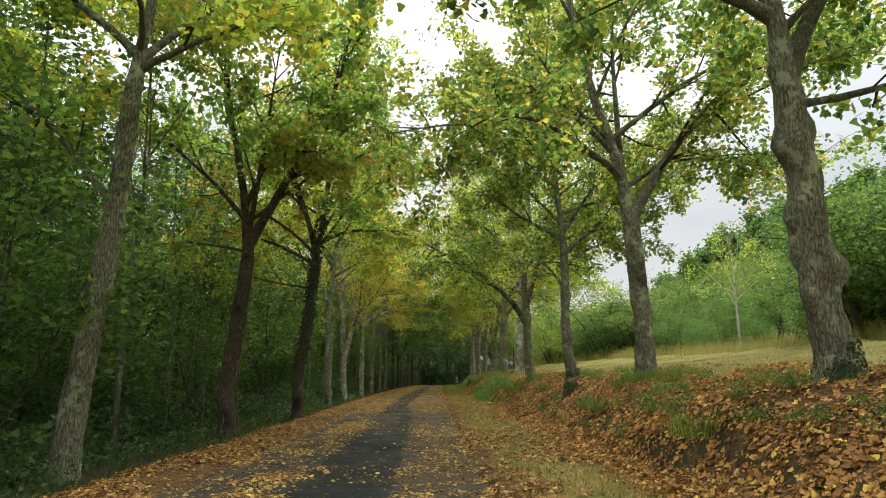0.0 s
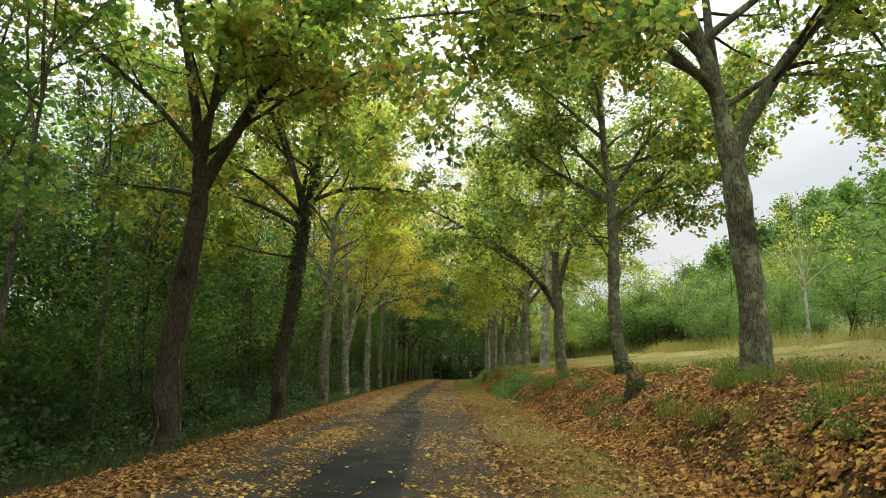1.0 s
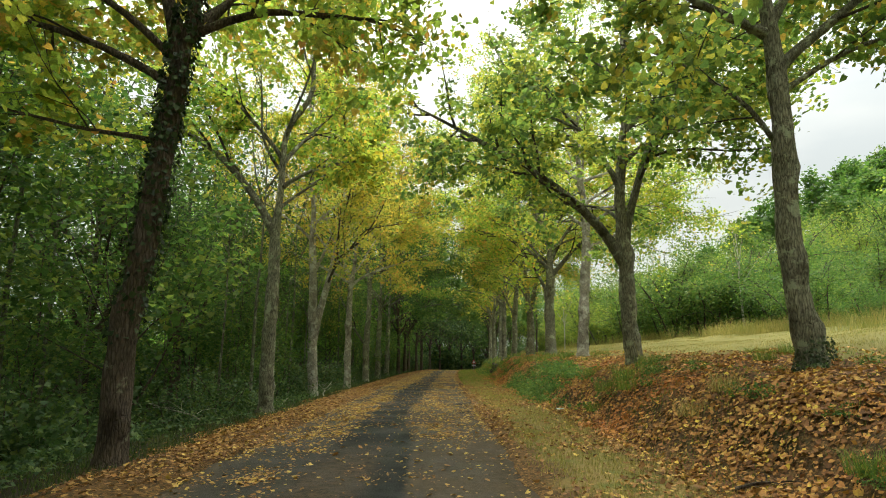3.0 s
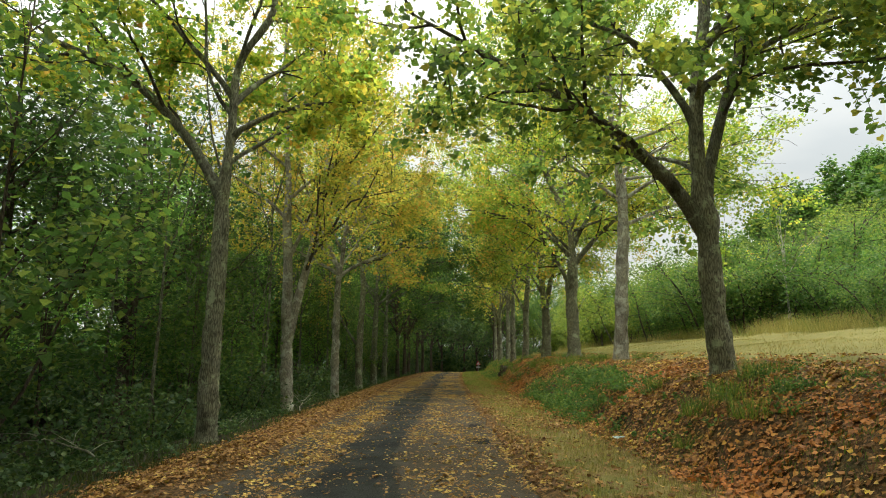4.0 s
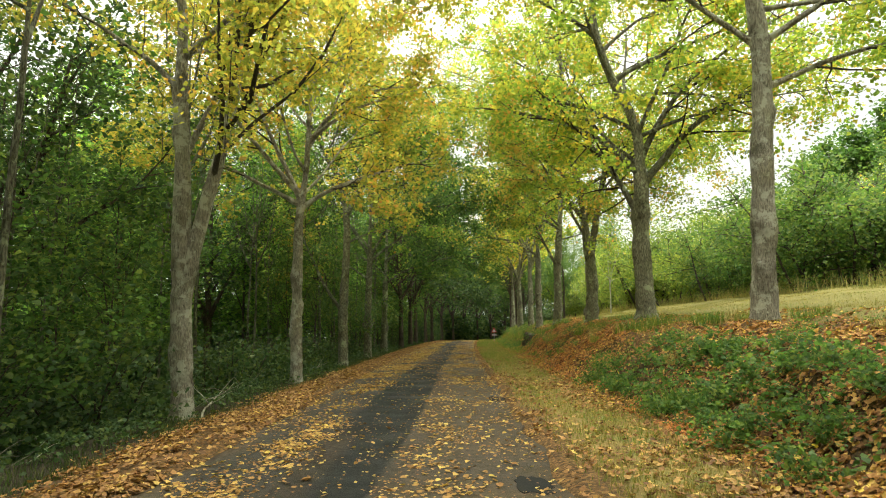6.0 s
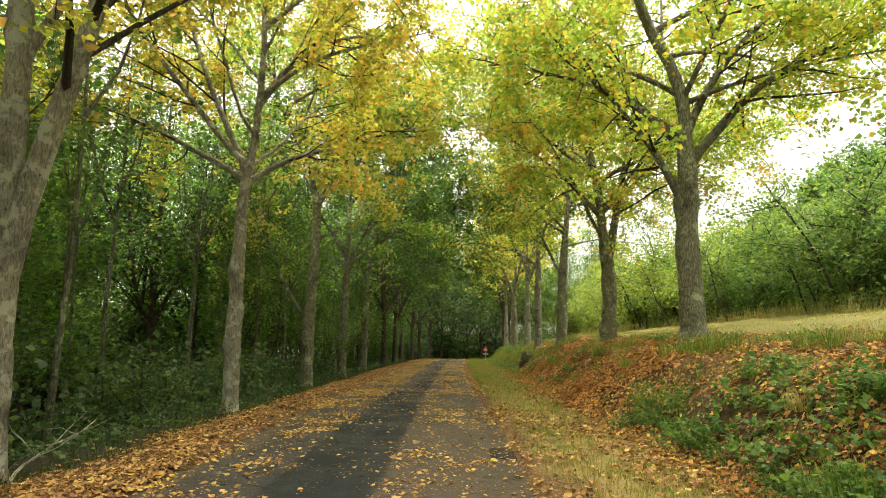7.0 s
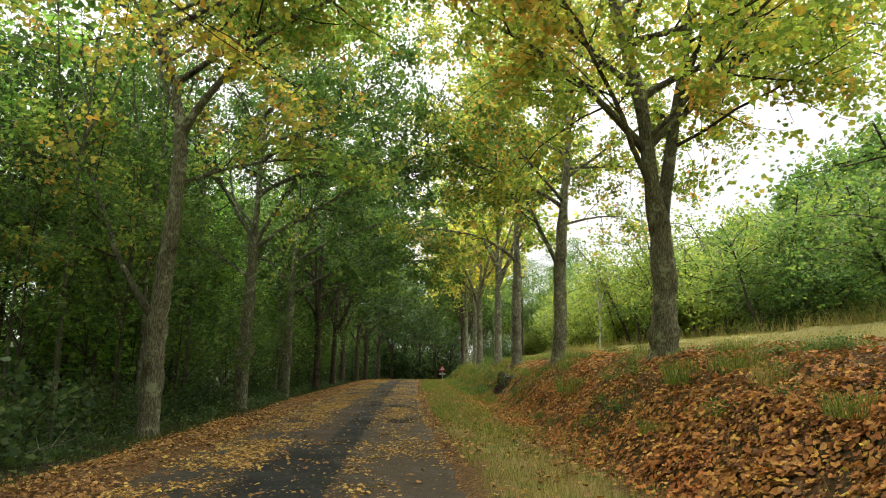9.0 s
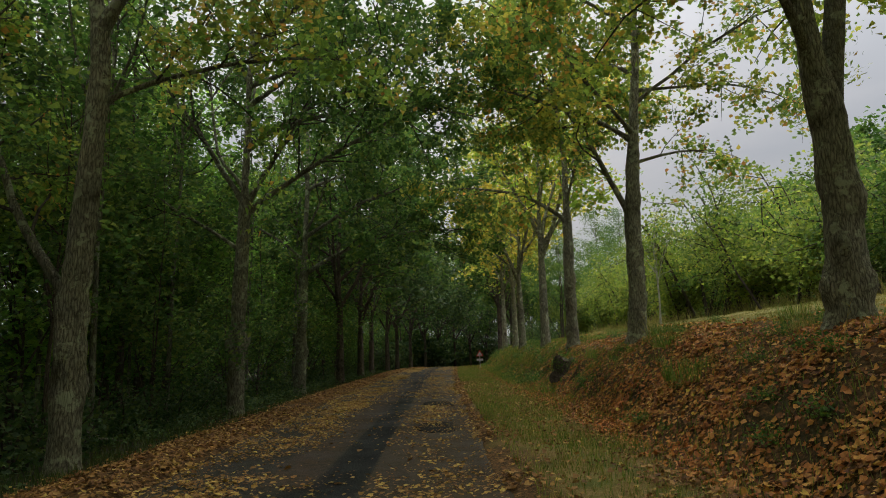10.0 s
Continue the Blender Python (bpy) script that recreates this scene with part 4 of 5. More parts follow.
avenue(-5.15, 70.0, "dark-leaved avenue tree arching over the road", seed=29, girth=0.23, fork=4.8, reach=6.8, line=[(3.0, 0.05), (8.0, 0.2)], limbs=[(4.8, 5, 36, 7.4, 0.09, -40), (6.4, 350, 30, 7.6, 0.085, -36), (8.4, 8, 28, 7.2, 0.075, -30)], leaf=LEAF_SHADE, count=26000, size=0.15, auto=9)
# farther on the rows go on round the bend
far = [tree("avenue_tree", 31, height=15, girth=0.23, fork=4.6, reach=5.2, leaf=LEAF_LIME, count=5600, size=0.23, shape=KITE, fine=1),
       tree("avenue_tree", 32, height=14, girth=0.22, fork=4.0, reach=5.4, leaf=LEAF_YELLOW, count=5600, size=0.23, shape=KITE, fine=1),
       # these two have darker bark and leaves, painting in the shade at the road's end
       tree("avenue_tree", 33, bark=BARK_DARK, height=16, girth=0.23, fork=3.8, reach=7.6, leaf=LEAF_SHADE, count=9000, size=0.26, shape=KITE, fine=1),
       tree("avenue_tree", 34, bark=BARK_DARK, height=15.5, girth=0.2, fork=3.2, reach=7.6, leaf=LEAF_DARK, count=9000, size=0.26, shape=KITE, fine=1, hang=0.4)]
for f0 in far:
    tagged(f0, "avenue tree in the row, distant or added unseen for shade", "tree", AVENUE)
rng = np.random.default_rng(77)
spots = []
for q in range(12):
    spots.append((5.1, 74.5 + 7.4 * q, (0, 1, 1, 0, 2)[min(q, 4)]))
    spots.append((-5.2, 77.2 + 7.4 * q, 2 + q % 2))
# four unseen trees beside and behind the start, added to shade it
for x, y in ((5.2, 0.0), (-5.2, 1.2), (5.2, -8.0), (-5.2, -7.0)):
    spots.append((x, y, 0))
scatter(far, [(k, stand(x + float(bend(y)) + rng.normal() * 0.12, y + rng.normal() * 0.3, rng.random() * 360, 0.94 + 0.14 * rng.random())) for x, y, k in spots])

# ---- the wood beside the road: tall trees, saplings, undergrowth ----
WOOD = "trees of the roadside wood"
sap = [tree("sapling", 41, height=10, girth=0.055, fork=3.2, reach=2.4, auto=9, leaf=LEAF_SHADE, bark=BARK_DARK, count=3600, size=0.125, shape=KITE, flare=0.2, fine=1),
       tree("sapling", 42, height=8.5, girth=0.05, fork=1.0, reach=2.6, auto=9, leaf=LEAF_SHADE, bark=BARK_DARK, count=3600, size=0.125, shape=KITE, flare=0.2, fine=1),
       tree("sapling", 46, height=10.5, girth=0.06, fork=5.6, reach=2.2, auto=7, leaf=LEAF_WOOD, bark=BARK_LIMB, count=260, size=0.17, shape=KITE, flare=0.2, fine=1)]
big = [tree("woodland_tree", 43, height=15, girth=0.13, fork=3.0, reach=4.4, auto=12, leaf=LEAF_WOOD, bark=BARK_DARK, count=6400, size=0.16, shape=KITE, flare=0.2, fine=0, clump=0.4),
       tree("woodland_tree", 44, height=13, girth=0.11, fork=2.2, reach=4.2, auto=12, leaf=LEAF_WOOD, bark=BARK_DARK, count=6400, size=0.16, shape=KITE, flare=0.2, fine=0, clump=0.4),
       tree("woodland_tree", 45, height=12, girth=0.1, fork=1.6, reach=4.0, auto=12, leaf=LEAF_PALE_LIT, bark=BARK_DARK, count=6000, size=0.17, shape=KITE, flare=0.2, fine=0, clump=0.4)]
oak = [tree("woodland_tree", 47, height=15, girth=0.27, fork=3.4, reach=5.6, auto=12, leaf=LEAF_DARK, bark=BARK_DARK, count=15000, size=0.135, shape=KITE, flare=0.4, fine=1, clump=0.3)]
tagged(oak[0], "big dark broadleaved tree standing in the wood", "tree", WOOD)
scatter(oak, [(0, stand(x, y, a, k)) for x, y, a, k in ((-11.8, 41.0, 10, 1.0), (-12.4, 35.0, 80, 0.95), (-12.6, 26.0, 140, 0.9), (-12.2, 57.0, 250, 0.95), (-12.3, 15.0, 60, 0.95), (-12.4, 72.0, 310, 1.0))])
for s0 in sap:
    tagged(s0, "thin leafy sapling in the shaded wood", "tree", WOOD)
for s0 in big:
    tagged(s0, "tall dark woodland tree behind the avenue", "tree", WOOD)
places = []
for q in range(54):
    y = 8 + 104 * ((q + rng.random()) / 54) ** 1.2
    places.append((int(rng.integers(0, 2)), stand(-6.9 - 7 * rng.random() ** 1.3 + float(bend(y)), y, rng.random() * 360, 0.75 + 0.7 * rng.random())))
for q in range(38):
    y = 13 + 69 * (q + rng.random()) / 38
    places.append((2, stand(-6.6 - 4.5 * rng.random() + float(bend(y)), y, rng.random() * 360, 0.8 + 0.45 * rng.random())))
scatter(sap, places)
places = []
for q in range(20):
    y = 22 + 122 * (q + rng.random()) / 20
    places.append((int(rng.random() < 0.55), stand(-12.0 - 20 * rng.random() ** 1.5 + float(bend(y)), y, rng.random() * 360, 0.82 + 0.4 * rng.random())))
for q in range(22):
    y = 112 + 55 * rng.random()
    places.append((0, stand((8.5 if q < 12 else -30) + 15 * rng.random() + float(bend(y)), y, rng.random() * 360, 0.8 + 0.3 * rng.random())))
for q in range(14):
    y = 58 + 50 * (q + rng.random()) / 14
    places.append((0 if q % 2 else 2, stand(float(bend(y)) - 9.0 - 3 * rng.random(), y, rng.random() * 360, 0.9 + 0.2 * rng.random())))
# pale trees behind the dark ones, standing in for sunlit foliage
for q in range(8):
    y = 24 + 66 * (q + rng.random()) / 8
    places.append((2, stand(-15.5 - 3.5 * rng.random() + float(bend(y)), y, rng.random() * 360, 0.9 + 0.3 * rng.random())))
for q in range(16):
    y = 124 + 42 * rng.random()
    places.append((0, stand(float(bend(y)) - 6.5 - 14 * (q + rng.random()) / 16, y, rng.random() * 360, 0.85 + 0.3 * rng.random())))
for q in range(13):
    y = 54 + 34 * (q + rng.random()) / 13
    places.append((q % 2, stand(-11.5 - 7 * rng.random() + float(bend(y)), y, rng.random() * 360, 0.8 + 0.25 * rng.random())))
for x, y, a, k in ((-10.2, 60.5, 0, 0.9), (-11.5, 65.0, 70, 0.95)):
    places.append((0, stand(x, y, a, k)))
for x, y, a, k in ((-14.5, 50.0, 40, 1.05), (-16.0, 54.5, 200, 0.95), (-15.0, 84.0, 90, 1.1), (-14.0, 92.0, 10, 1.0)):
    places.append((2, stand(x, y, a, k)))
# extra trees by the start, partly out of view, added to shade the wood floor
for q in range(7):
    y = 3 + 24 * (q + rng.random()) / 7
    places.append((q % 2, stand(-10.5 - 6 * rng.random(), y, rng.random() * 360, 0.8 + 0.25 * rng.random())))
scatter(big, places)
# low shrubs coloured darker than the trees above, as the shade makes them
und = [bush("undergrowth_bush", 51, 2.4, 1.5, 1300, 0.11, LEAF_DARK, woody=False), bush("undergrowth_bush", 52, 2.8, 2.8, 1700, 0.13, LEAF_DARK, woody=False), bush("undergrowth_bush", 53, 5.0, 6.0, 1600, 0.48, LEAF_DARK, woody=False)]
for s0 in und:
    tagged(s0, "low dark shrub in the wood's undergrowth", "shrub", "shrubs of the undergrowth")
places = []
for q in range(90):
    y = 3 + 150 * ((q + rng.random()) / 90) ** 1.15
    dist = rng.random() ** 1.3
    places.append((int(dist > 0.4), stand(-6.7 - 9 * dist + float(bend(y)), y, rng.random() * 360, 0.7 + 0.5 * rng.random())))
for q in range(16):
    y = 104 + 50 * (q + rng.random()) / 16
    places.append((1, stand(6.6 + 3 * rng.random() + float(bend(y)), y, rng.random() * 360, 0.9 + 0.5 * rng.random())))
for q in range(16):
    y = 126 + 40 * rng.random()
    places.append((q % 2, stand(float(bend(y)) - 7.0 - 16 * rng.random(), y, rng.random() * 360, 2.2 + 1.4 * rng.random())))
for q in range(22):
    y = 2 + 112 * (q + rng.random()) / 22
    places.append((q % 2, stand(-20 - 9 * rng.random() + float(bend(y)), y, rng.random() * 360, 2.2 + 1.2 * rng.random())))
for q in range(20):
    y = 121 + 22 * rng.random()
    places.append((2, stand(float(bend(y)) - 5.8 - 9 * (q + rng.random()) / 20, y, rng.random() * 360, 0.8 + 0.4 * rng.random())))
for q in range(16):
    y = 104 + 22 * rng.random()
    places.append((1, stand(float(bend(y)) - 6.8 - 9 * rng.random(), y, rng.random() * 360, 1.3 + 0.7 * rng.random())))
for q in range(16):
    y = 150 + 22 * rng.random()
    places.append((q % 2, stand(float(bend(y)) - 24 + 48 * (q + rng.random()) / 16, y, rng.random() * 360, 2.8 + 1.4 * rng.random())))
for q in range(14):
    y = 150 + 20 * rng.random()
    places.append((2, stand(float(bend(y)) - 5.8 - 15 * (q + rng.random()) / 14, y, rng.random() * 360, 1.0 + 0.5 * rng.random())))
for q in range(30):
    y = 25 + 58 * (q + rng.random()) / 30
    places.append((1 if q % 3 else 0, stand(-6.7 - 1.6 * rng.random() + float(bend(y)), y, rng.random() * 360, 0.75 + 0.35 * rng.random())))
for q in range(11):
    y = 36 + 50 * (q + rng.random()) / 11
    places.append((1, stand(-15 - 3 * rng.random() + float(bend(y)), y, rng.random() * 360, 1.7 + 0.6 * rng.random())))
for q in range(10):
    y = 34 + 60 * (q + rng.random()) / 10
    places.append((2, stand(-20 - 4 * rng.random() + float(bend(y)), y, rng.random() * 360, 0.9 + 0.4 * rng.random())))
for q in range(14):
    y = 4 + 22 * (q + rng.random()) / 14
    places.append((q % 2, stand(-7.2 - 3.4 * rng.random(), y, rng.random() * 360, 0.85 + 0.25 * rng.random())))
# more shrubs added behind the front ones to block side light
for q in range(20):
    y = 1 + 26 * (q + rng.random()) / 20
    places.append((1, stand(-8.6 - 5 * rng.random(), y, rng.random() * 360, 1.1 + 0.5 * rng.random())))
scatter(und, places)

# ---- the meadow's edge: bushes, then the wooded hill ----
BUSH = "bushes at the meadow's edge"
hedge = [bush("meadow_bush", 61, 4.6, 3.8, 6800, 0.1, LEAF_FRESH, spread=0.034), bush("meadow_bush", 62, 4.0, 2.8, 5200, 0.1, LEAF_WOOD, spread=0.034), bush("meadow_bush", 63, 5.0, 5.0, 8000, 0.105, LEAF_MEADOW, spread=0.032), bush("meadow_bush", 64, 3.6, 3.2, 4400, 0.1, LEAF_FRESH, spread=0.034)]
for s0 in hedge:
    tagged(s0, "broad green bush at the edge of the dry meadow", "bush", BUSH)
hedge.append(tagged(bush("meadow_bush", 66, 4.6, 4.2, 6800, 0.105, LEAF_BRIGHT, spread=0.034), "light yellow-green bush at the far end of the meadow", "bush", BUSH))
bright = len(hedge) - 1
places = []
for q in range(62):
    y = 8 + 118 * (q + rng.random()) / 62
    tall = 0.68 if 25 < y < 47 else 1.15 if y > 50 else 1.0
    places.append((int(rng.choice([0, 0, 0, 1, 1, 2, 2, 2, 3])), stand(15.6 + 9.5 * rng.random() ** 1.3 + float(bend(min(y, 100))), y, rng.random() * 360, tall * (0.85 + 0.35 * rng.random()))))
for q in range(34):
    y = 18 + 112 * (q + rng.random()) / 34
    places.append((int(rng.choice([0, 1, 2])), stand(27 + 15 * rng.random(), y, rng.random() * 360, 1.0 + 0.4 * rng.random())))
for q in range(14):
    y = 20 + 32 * (q + rng.random()) / 14
    places.append((q % 3, stand(23 + 7 * rng.random(), y, rng.random() * 360, 0.7 + 0.3 * rng.random())))
for q in range(13):
    places.append((q % 3, stand(30 + 8 * rng.random(), 46 + 30 * (q + rng.random()) / 13, rng.random() * 360, 1.0 + 0.25 * rng.random())))
for q in range(9):
    y = 50 + 24 * (q + rng.random()) / 9
    places.append((1 + q % 2, stand(14.9 + 1.8 * rng.random() + float(bend(y)), y, rng.random() * 360, 1.0 + 0.3 * rng.random())))
places += [(2, stand(15.0, 20.6, 30, 1.25)), (0, stand(16.6, 18.4, 200, 1.3)), (2, stand(17.5, 22.0, 100, 1.3))]
places = [(k, m) for k, m in places if not (m.translation.x < 17.6 and 25.5 < m.translation.y < 33.5) and not (m.translation.x < 19.6 and 47.5 < m.translation.y < 53.5)]
places = [(bright if m.translation.y > 66 and q % 3 else kind, m) for q, (kind, m) in enumerate(places)]
scatter(hedge, places)
HILL = "trees of the wooded hill"
hill = [tree("hill_tree", 71, height=8, girth=0.14, fork=1.6, reach=3.6, auto=10, leaf=LEAF_MEADOW, count=1250, size=0.5, shape=KITE, clump=0.5, fine=0),
        tree("hill_tree", 72, height=7, girth=0.12, fork=1.2, reach=3.4, auto=10, leaf=LEAF_FRESH, count=1250, size=0.48, shape=KITE, clump=0.5, fine=0),
        tree("hill_tree", 73, height=6.5, girth=0.12, fork=1.2, reach=3.4, auto=10, leaf=LEAF_FRESH, count=1250, size=0.48, shape=KITE, clump=0.5, fine=0)]
for s0 in hill:
    tagged(s0, "round-crowned tree on the wooded hillside", "tree", HILL)
places = []
for q in range(250):
    y = 12 + 230 * rng.random()
    places.append((int(rng.choice([0, 0, 1, 1, 2])), stand(42 + 66 * rng.random() ** 1.1, y, rng.random() * 360, 0.75 + 0.4 * rng.random())))
scatter(hill, places)

# ---- litter, grass, weeds ----


def on_ground(u, y):
    x = u + bend(y)
    z = ground_z(x, y)
    e = 0.08
    gx, gy = (ground_z(x + e, y) - z) / e, (ground_z(x, y + e) - z) / e
    return np.stack([x, y, z], 1), np.stack([-gx, -gy, np.ones_like(gx)], 1)


def road_top(u, y):
    a = (u - ROAD_L) / (ROAD_R - ROAD_L)
    return 0.012 - 0.035 * (2 * a - 1) ** 2 + rise(y)


def thick(u, y):
    """How many fallen leaves lie on a square metre."""
    n1, n2 = fbm(u * 0.9 + 3, y * 0.45), fbm(u * 2.6, y * 2.2 + 40)
    sl, sr = np.minimum(strip_left(y), np.where(y > 51, -1.8, 0)), strip_right(y)
    w = np.where(u < sl, -3.15 + (u + 3.15) * 1.2 / (sl + 3.15), np.where(u < sr, -1.95 + 0.9 * (u - sl) / (sr - sl), -1.05 + 1.55 * (u - sr) / (0.5 - sr)))
    w = np.where((u > -3.15) & (u < 0.5), w, u)
    d = np.interp(w, [-5.2, -4.75, -4.35, -3.5, -3.1, -2.85, -2.65, -2.3, -2.05, -1.8, -1.15, -0.95, -0.3, 0.25, 0.55, 0.8, 1.25, 1.6, 2.3, 2.9, 3.6, 5.2, 6.2, 8.5],
                  [0, 160, 1150, 1150, 520, 130, 290, 540, 260, 22, 22, 110, 170, 120, 80, 520, 400, 190, 320, 1050, 1000, 760, 200, 0])
    least = 0.1 + 0.26 * smooth(2.4, 3.0, u)
    gap = np.clip((n1 - 0.3) * 3.2, least, 1.5) * np.clip((n2 - 0.22) * 2.6, least, 1.5)
    bank = smooth(2.6, 3.2, u) * (smooth(34, 38, y) * (1 - smooth(38, 43, y)) * 0.22 + smooth(63, 70, y) * 0.75)
    bare = smooth(2.7, 3.2, u) * (1 - smooth(4.0, 4.8, u)) * (1 - smooth(8.0, 12.0, y)) * 0.15
    e = 0.12
    drop = np.abs(ground_z(u + bend(y) + e, y) - ground_z(u + bend(y) - e, y)) / (2 * e)
    herbs = 1 - 0.3 * smooth(32.0, 34.0, y) * (1 - smooth(39.0, 42.0, y)) * smooth(2.6, 3.0, u) * (1 - smooth(4.0, 4.8, u))
    return d * herbs * gap * (1 - bank) * (1 - bare) * (1 - 0.6 * smooth(0.95, 1.8, drop)) * (1 - 0.65 * smooth(60, 110, y))


def litter(name, u0, u1, label, material, shape, size, seed, y1=112.0, most=1100, tilt=0.3, lift=0.018, share=None):
    r = np.random.default_rng(seed)
    n = int((u1 - u0) * (y1 + 2) * most)
    u, y = u0 + (u1 - u0) * r.random(n), -2 + (y1 + 2) * r.random(n)
    keep = r.random(n) * most < thick(u, y) * (share(y) if share else 1.0)
    u, y = u[keep], y[keep]
    P, N = on_ground(u, y)
    road = (u > ROAD_L - 0.05) & (u < ROAD_R + 0.05)
    P[:, 2] = np.where(road, np.maximum(road_top(u, y), P[:, 2]), P[:, 2])
    P[:, 2] += lift * (0.4 + r.random(len(u)))
    far_scale = 1 + 0.5 * smooth(60, 110, y)
    ob = put(name, leaves(name, P, size * far_scale, r, shape, 0.25, N, tilt), material)
    return tagged(ob, label, "fallen leaves", kind="stuff")


litter("leaf_litter", -5.6, ROAD_L, "thick drift of orange fallen leaves along the verge", LEAF_LITTER, DRY, 0.058, 81, most=1700, tilt=0.3, lift=0.03)
litter("road_leaves", ROAD_L, ROAD_R, "fallen leaves scattered over the asphalt", LEAF_LITTER_ROAD, LOBED, 0.056, 82, most=560, tilt=0.22, lift=0.008)
litter("verge_leaves", ROAD_R, 2.6, "fallen leaves lying in the dry verge grass", LEAF_LITTER, DRY, 0.062, 83, most=560, tilt=0.32, lift=0.03)
litter("bank_leaves", 2.6, 7.4, "russet fallen leaves covering the roadside bank", LEAF_LITTER_RED, DRY, 0.06, 84, most=1250, tilt=0.42, lift=0.03, share=lambda y: 1 - 0.8 * smooth(41, 48, y))
litter("rusty_bank_leaves", 2.6, 7.4, "rust-red fallen leaves lying thick on the bank", LEAF_LITTER_RUST, DRY, 0.06, 87, most=1250, tilt=0.42, lift=0.03, share=lambda y: 0.8 * smooth(41, 48, y))
litter("bank_leaf_bits", 2.6, 5.6, "small curled bits of dead leaves on the bank", LEAF_LITTER_RED, KITE, 0.042, 86, y1=62.0, most=420, tilt=0.45, lift=0.02)
litter("leaf_crumbs", -3.0, 0.74, "small crumbs of trodden leaves on the asphalt", LEAF_LITTER, KITE, 0.03, 85, y1=70.0, most=1000, tilt=0.2, lift=0.006, share=lambda y: 2.8)


def blades(name, u0, u1, y0, y1, per_m2, high, material, seed, label, density, wide=0.007):
    """Grass as single blades, bent a little, in tufts."""
    r = np.random.default_rng(seed)
    n = int((u1 - u0) * (y1 - y0) * per_m2)
    u, y = u0 + (u1 - u0) * r.random(n), y0 + (y1 - y0) * r.random(n)
    keep = r.random(n) < density(u, y)
    u, y = u[keep], y[keep]
    P, _ = on_ground(u, y)
    n = len(u)
    h = high * (0.4 + 0.9 * r.random(n)) * (0.6 + 0.8 * fbm(u * 1.7, y * 1.7))
    a, b = r.random(n) * 6.283, r.random(n) * 6.283
    w = wide * (0.6 + 0.8 * r.random(n)) * (1 + 0.8 * smooth(30, 100, y))
    side = np.stack([np.cos(a) * w, np.sin(a) * w, 0 * a], 1)
    bend_v = np.stack([np.cos(b) * h * 0.45, np.sin(b) * h * 0.45, h], 1) * (0.5 + 0.6 * r.random(n))[:, None]
    bend_v[:, 2] = h
    V = np.stack([P - side, P + side, P + bend_v], 1).reshape(-1, 3)
    V[0::3, 2] -= 0.01
    V[1::3, 2] -= 0.01
    ob = put(name, mesh_np(name, V, np.arange(3 * n).reshape(-1, 3)), material)
    return tagged(ob, label, "grass", kind="stuff")


blades("verge_grass", 0.85, 3.1, -2, 105, 620, 0.075, GRASS_DRY, 91, "short dry grass on the verge", lambda u, y: np.clip(1.6 * fbm(u * 1.3, y * 0.9) - 0.25, 0, 1) * smooth(0.85, 1.4, u) * (1 - smooth(2.5, 3.1, u)) * (1 - 0.6 * smooth(40, 100, y)))
blades("meadow_grass", 6.0, 15.5, 2, 100, 190, 0.055, GRASS_DRY, 92, "dry yellow grass of the mown meadow", lambda u, y: smooth(6.0, 8.0, u) * np.clip(1.5 * fbm(u * 0.5, y * 0.5), 0.2, 1) * (1 - 0.5 * smooth(40, 100, y)), 0.005)
blades("tall_grass", 13.2, 17.0, 4, 110, 120, 0.7, GRASS_DRY, 93, "tall straw-coloured grass along the bushes", lambda u, y: smooth(13.2, 14.6, u) * np.clip(2.6 * fbm(u * 0.4, y * 0.35) - 0.6, 0, 1) * (1 - 0.6 * smooth(44, 52, y)), 0.008)
blades("bank_grass", 2.9, 6.5, 33, 115, 300, 0.17, GRASS_GREEN, 94, "green grass tufts on the shaded bank", lambda u, y: np.clip(3.2 * fbm(u * 0.8 + 9, y * 0.6 + 2) - 1.75 + 1.8 * smooth(62, 72, y), 0, 1) * (1 - 0.4 * smooth(80, 110, y)), 0.0042)
blades("bank_wisps", 2.7, 6.8, 1, 64, 330, 0.075, GRASS_GREEN, 97, "thin green and straw grass between the fallen leaves", lambda u, y: np.clip(3.0 * fbm(u * 1.1 + 31, y * 0.8 + 12) - 1.2, 0.08, 1), 0.004)
blades("bank_foot_grass", 1.0, 4.6, 30, 105, 420, 0.12, GRASS_GREEN, 96, "fresh green grass at the foot of the bank", lambda u, y: (0.28 * smooth(30, 40, y) * (1 - smooth(2.5, 3.0, u)) + 0.72 * smooth(47, 58, y)) * np.clip(2.2 * fbm(u * 0.9 + 3, y * 0.5) - 0.35, 0, 1) * (1 - 0.4 * smooth(80, 105, y)), 0.005)
# this strip's grass carries the shade of the wood in its colour
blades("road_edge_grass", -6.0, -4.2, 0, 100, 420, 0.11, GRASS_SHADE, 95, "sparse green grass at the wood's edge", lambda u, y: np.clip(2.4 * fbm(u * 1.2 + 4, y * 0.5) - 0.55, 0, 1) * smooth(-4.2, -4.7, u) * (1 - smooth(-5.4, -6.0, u)))


